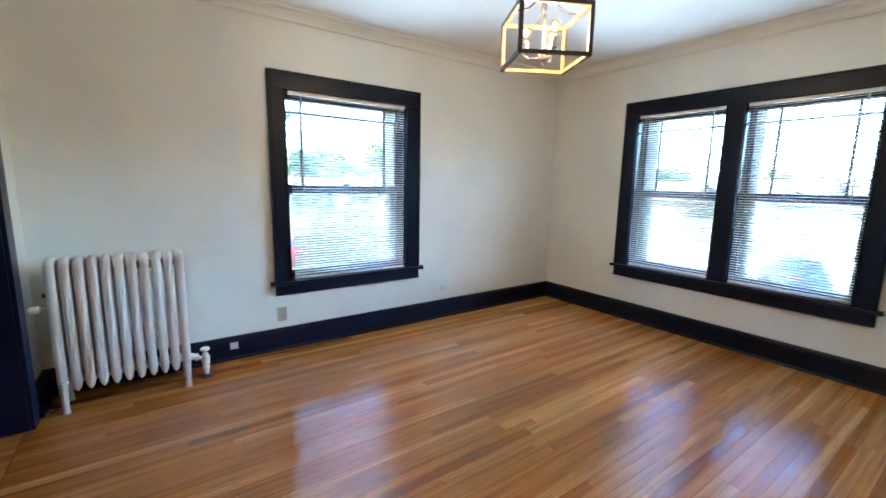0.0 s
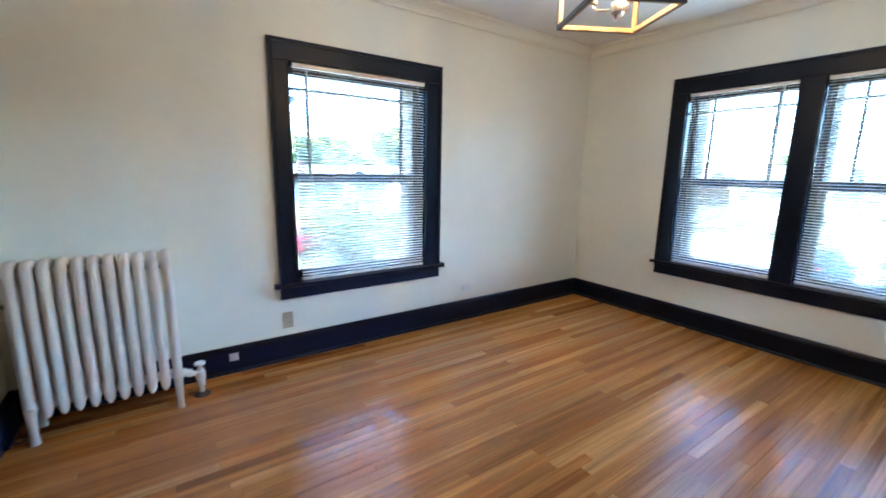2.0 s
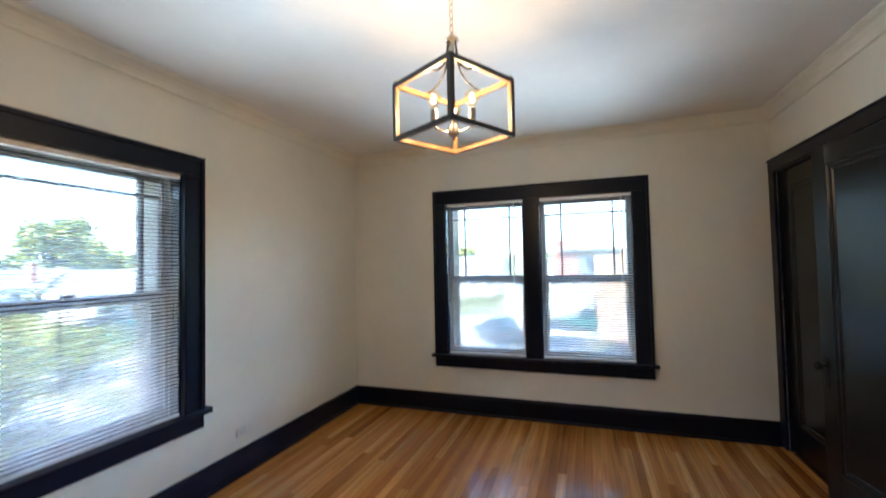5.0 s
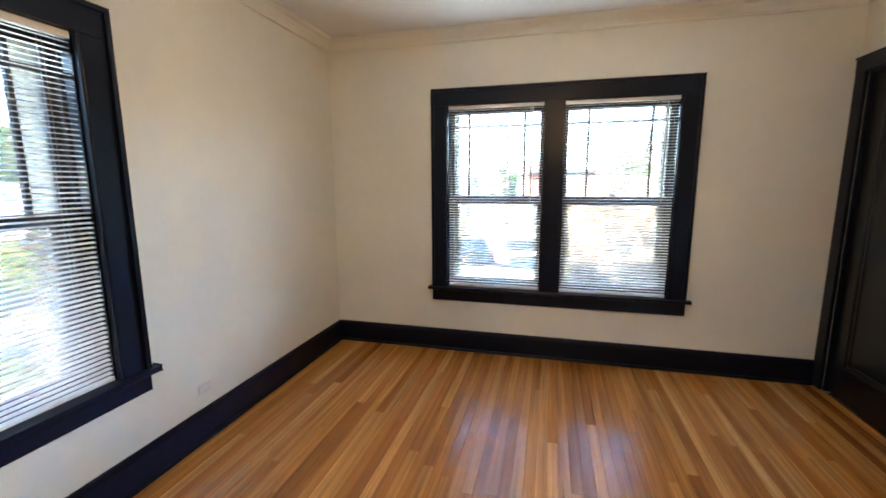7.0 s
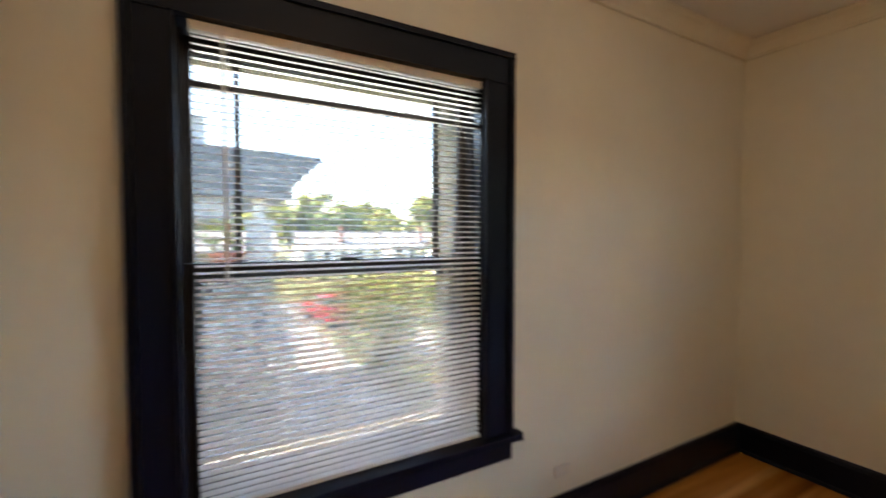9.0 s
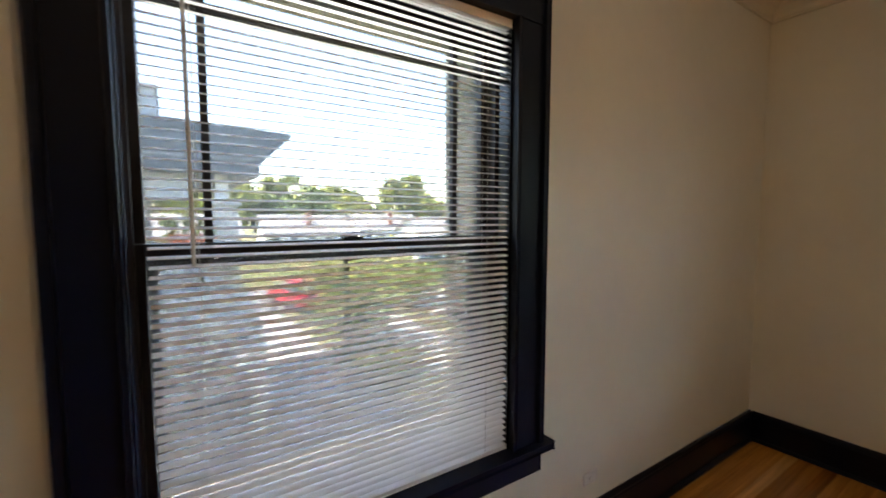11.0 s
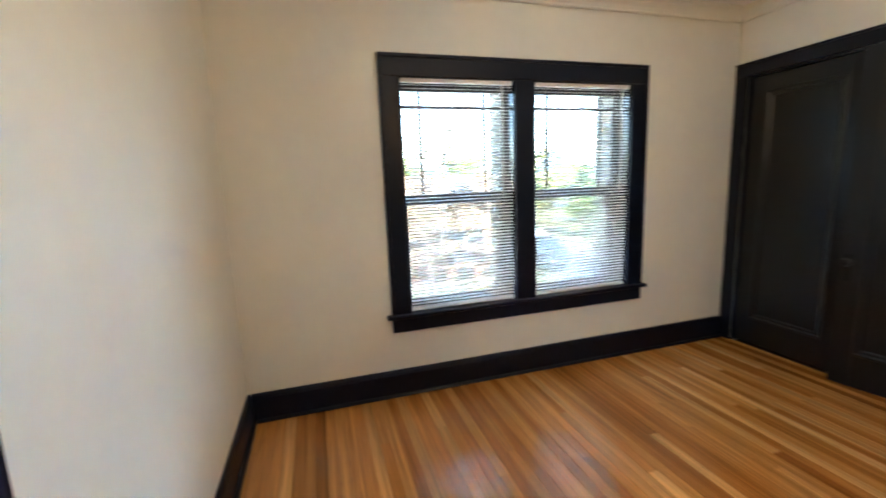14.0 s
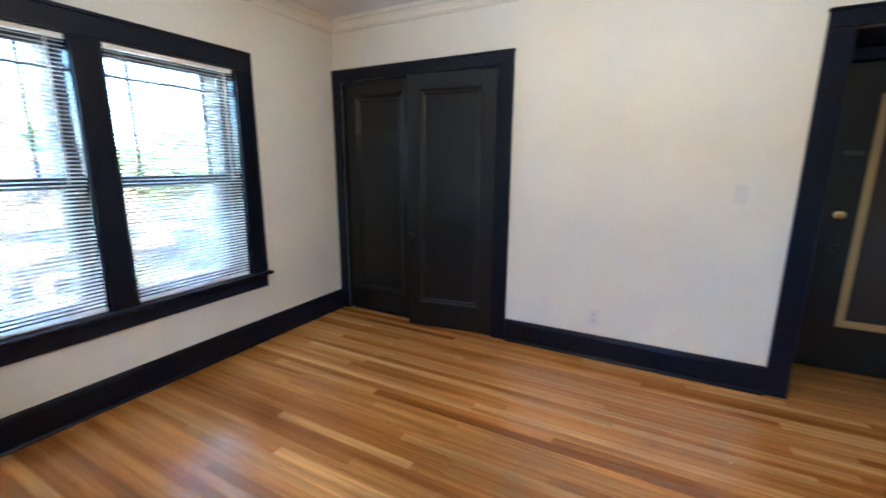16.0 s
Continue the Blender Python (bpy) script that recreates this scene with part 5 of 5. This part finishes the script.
def flat_block():
    b = tagged(empty("building"), "white flat-roofed building with a brick chimney stack", "building")
    part("wall", boxes((58, 72, -5.5, 6.0, GZ, 2.0), bevel=0.02), WHITEPAINT, b)
    part("roof", boxes((56.6, 73, -6.6, 4.6, 2.6, 3.1), bevel=0.05), GREYDARK, b, "dark overhanging flat roof")
    part("upper_wall", boxes((58.2, 71.8, -5.4, 4.2, 2.0, 2.6)), WHITEPAINT, b)
    part("chimney", boxes((57.0, 58.0, 2.2, 5.0, GZ, 4.2), bevel=0.03), BRICKRED, b)
    for y in (-4.6, -2.4, -0.2):
        for z in (-2.6, 0.3):
            far_window(b, 58, 58, y, y + 1.3, z, z + 1.4, "x")
    part("balcony", boxes((57.0, 58, -5.3, 1.0, -0.3, -0.1), (57.0, 57.1, -5.3, 1.0, -0.1, 0.25), bevel=0.01), GREYDARK, b)
    return b


flat_block()
# long pale wall behind the parked cars
w = tagged(empty("garden_wall"), "long pale grey boundary wall behind the cars", "wall")
for i in range(7):
    part("wall_bay", boxes((38.2, 38.5, -7.0 + i * 2.2, -7.0 + i * 2.2 + 2.16, GZ, -0.35), bevel=0.02), CONCRETE, w)
    part("coping", boxes((38.12, 38.58, -7.0 + i * 2.2, -7.0 + i * 2.2 + 2.17, -0.35, -0.25), bevel=0.02), WHITEPAINT, w)

house(62, 74, 14, 24, 3.2, 6.0, "y", WHITEPAINT, ROOFGREY, "white far house with a grey gabled roof", "x")
house(70, 82, 32, 44, 3.0, 5.6, "y", TANPAINT, ROOFBROWN, "tan far house with a brown gabled roof", "x")
house(44, 54, -10.5, -2.5, 3.0, 5.4, "y", TANPAINT, ROOFBROWN, "tan house behind the bungalow", "x")
house(56, 66, -47, -34, 6.4, 9.4, "y", GREYPAINT, ROOFGREY, "grey two-storey far house", "x", 2)
house(12, 24, 62, 70, 2.9, 5.2, "x", WHITEPAINT, ROOFGREY, "white far house with a grey roof", "y")
house(28, 40, 68, 78, 2.9, 5.4, "x", WHITEPAINT, ROOFGREY, "white far house with a pale gable", "y")
house(-2, 8, 56, 64, 2.9, 5.2, "x", TANPAINT, ROOFGREY, "tan far house with a grey roof", "y")
house(44, 56, 60, 70, 2.9, 5.2, "x", WHITEPAINT, ROOFBROWN, "white far house with a brown roof", "y")
house(26, 36, 44, 52, 2.8, 4.9, "x", WHITEPAINT, ROOFGREY, "low white far house across the street", "y")

tree(15.2, -0.65, 7.8, 0.9, None, "bare leafless tree in front of the bungalow", 3, bare=True)
tree(34.0, -16.0, 7.0, 2.6, LEAFYELLOW, "leafy yellow-green street tree", 11, 2600, 0.26)
tree(39.5, -25.5, 6.8, 2.8, LEAFGREEN, "leafy green street tree", 12, 2600, 0.26)
tree(30.5, -19.5, 5.4, 2.6, LEAFGREEN, "low leafy green tree beside the street", 13, 2400, 0.24, 0.2)
tree(48, -20, 6.6, 2.6, LEAFYELLOW, "leafy yellow-green street tree", 14, 1800, 0.30)
bush(12.6, 23.0, 3.6, 2.2, LEAFYELLOW, "large yellow-green shrub beside the walkway", 21, 1800, 0.16)
bush(6.75, 17.6, 2.9, 3.5, LEAFYELLOW, "tall yellow-green shrub beside the driveway", 22, 3000, 0.11)
bush(6.7, 13.6, 1.7, 0.9, LEAFYELLOW, "low yellow-green shrub on the lawn strip", 23, 1000, 0.09)
bush(17.6, -5.4, 1.8, 1.0, LEAFYELLOW, "low garden shrub by the bungalow", 24, 600, 0.1)
bush(35.8, -0.6, 1.8, 1.6, LEAFYELLOW, "flowering shrub before the pale wall", 25, 700, 0.1)
for i, (x, y, hh, s) in enumerate(((20, 74, 9.5, 3), (33, 88, 10.5, 3), (48, 84, 10, 3), (60, 76, 9.5, 3), (6, 78, 9.5, 3), (24, 96, 11, 3), (72, 92, 12, 3), (80, 60, 9, 3), (90, 30, 9, 3), (88, 8, 8, 3), (80, -14, 9, 3), (96, -30, 10.5, 3), (72, -60, 11, 3), (90, -48, 11, 3), (60, 48, 8, 3), (100, 50, 10, 3))):
    tree(x, y, hh, s, LEAFYELLOW if i % 3 else LEAFGREEN, "distant leafy tree beyond the houses", 40 + i, 2000, 0.55, 0.2)
for i in range(14):
    tree(-6 + 5.4 * i, 80 + 4 * (i % 3), 9.5 + 1.3 * (i * 7 % 4), 3, LEAFYELLOW if i % 4 else LEAFGREEN, "distant leafy tree in a row behind the houses", 70 + i, 2200, 0.6, 0.15)


def utility_pole(x, y):
    p = tagged(empty("utility_pole"), "weathered wooden utility pole with wires", "utility pole")
    part("pole", tube([(x, y, GZ), (x, y, GZ + 9)], 0.14, 10, None, [0.16, 0.1]), POLE, p)
    for z in (8.4, 7.6):
        part("cross_arm", boxes((x - 0.06, x + 0.06, y - 1.1, y + 1.1, GZ + z, GZ + z + 0.12), bevel=0.01), POLE, p)
    for k, off in enumerate((-1.0, -0.4, 0.4, 1.0)):
        pts = [(x + (40 * s), y + off - 30 * s, GZ + 8.5 - 1.6 * math.sin(math.pi * s)) for s in [i / 10 for i in range(11)]]
        part("wire", tube(pts, 0.012, 5), RUBBER, p)
    return p


utility_pole(36.6, 5.2)
p = tagged(empty("overhead_cable"), "pale cable hung across the street", "cable")
part("cable", tube([(6, -14 + 0.0, -1.0), (20, -11.5, -1.9), (40, -23, -2.1), (60, -34, -1.0)], 0.02, 6), CORD, p)

# far wooded hills
rnd = random.Random(9)
bm = bmesh.new()
ring = []
for i in range(120):
    a = 2 * math.pi * i / 120
    hh = 16 + 9 * noise.noise(Vector((math.cos(a) * 3, math.sin(a) * 3, 0))) + 3 * noise.noise(Vector((math.cos(a) * 14, math.sin(a) * 14, 2)))
    ring.append((bm.verts.new((420 * math.cos(a), 420 * math.sin(a), GZ)), bm.verts.new((520 * math.cos(a), 520 * math.sin(a), GZ + max(6, hh)))))
for i in range(120):
    j = (i + 1) % 120
    bm.faces.new((ring[i][0], ring[j][0], ring[j][1], ring[i][1]))
structure(part("backdrop", bm, ground_mat("far_woods", (0.10, 0.13, 0.07), (0.14, 0.15, 0.09), 0.8, 1.1)), "low wooded hills on the horizon", "backdrop")


# ---- floor boards, last of all ----
def floor_boards():
    floor_ob = bpy.data.objects["floor"]
    w, gap, th = 0.0572, 0.0011, 0.0185
    rnd = random.Random(5)
    lengths = [0.9, 1.2, 1.5, 1.9, 2.3, 2.8]
    meshes = {}

    def board_mesh(length):
        key = round(length, 3)
        if key not in meshes:
            bm = boxes((0, length - gap, 0, w - gap, -th, 0))
            bmesh.ops.recalc_face_normals(bm, faces=bm.faces)
            me = bpy.data.meshes.new("floor_board")
            bm.to_mesh(me)
            bm.free()
            me.materials.append(FLOORWOOD)
            meshes[key] = me
        return meshes[key]

    def lay(x0, x1, y):
        x = x0
        first = True
        while x < x1 - 1e-4:
            ln = rnd.choice(lengths)
            if first:
                ln *= rnd.choice((0.4, 0.6, 0.8, 1.0))
                first = False
            if x1 - x - ln < 0.35:
                ln = x1 - x
            shared("floor_board", board_mesh(round(ln, 2) if x + ln < x1 - 1e-4 else round(x1 - x, 3)), floor_ob, Matrix.Translation((x, y, rnd.uniform(-0.0001, 0.0001))))
            x += round(ln, 2) if x + ln < x1 - 1e-4 else ln

    y = Y0 - 0.002
    while y < Y1:
        lay(X0 - 0.02, X1, y)
        y += w
    # the boards of the next room and of the entry, joined
    bm = bmesh.new()
    for i in range(int(2.9 / w)):
        box(bm, X0 - 2.4, X0 - 0.022, 0.7 + i * w, 0.7 + (i + 1) * w - gap, -th, 0)
    for i in range(int(0.8 / w)):
        box(bm, EN[0], EN[1], Y0 - 0.003 - (i + 1) * w, Y0 - 0.003 - i * w - gap, -th, 0)
    tagged(part("far_boards", bm, FLOORWOOD, floor_ob), kind="stuff")


floor_boards()
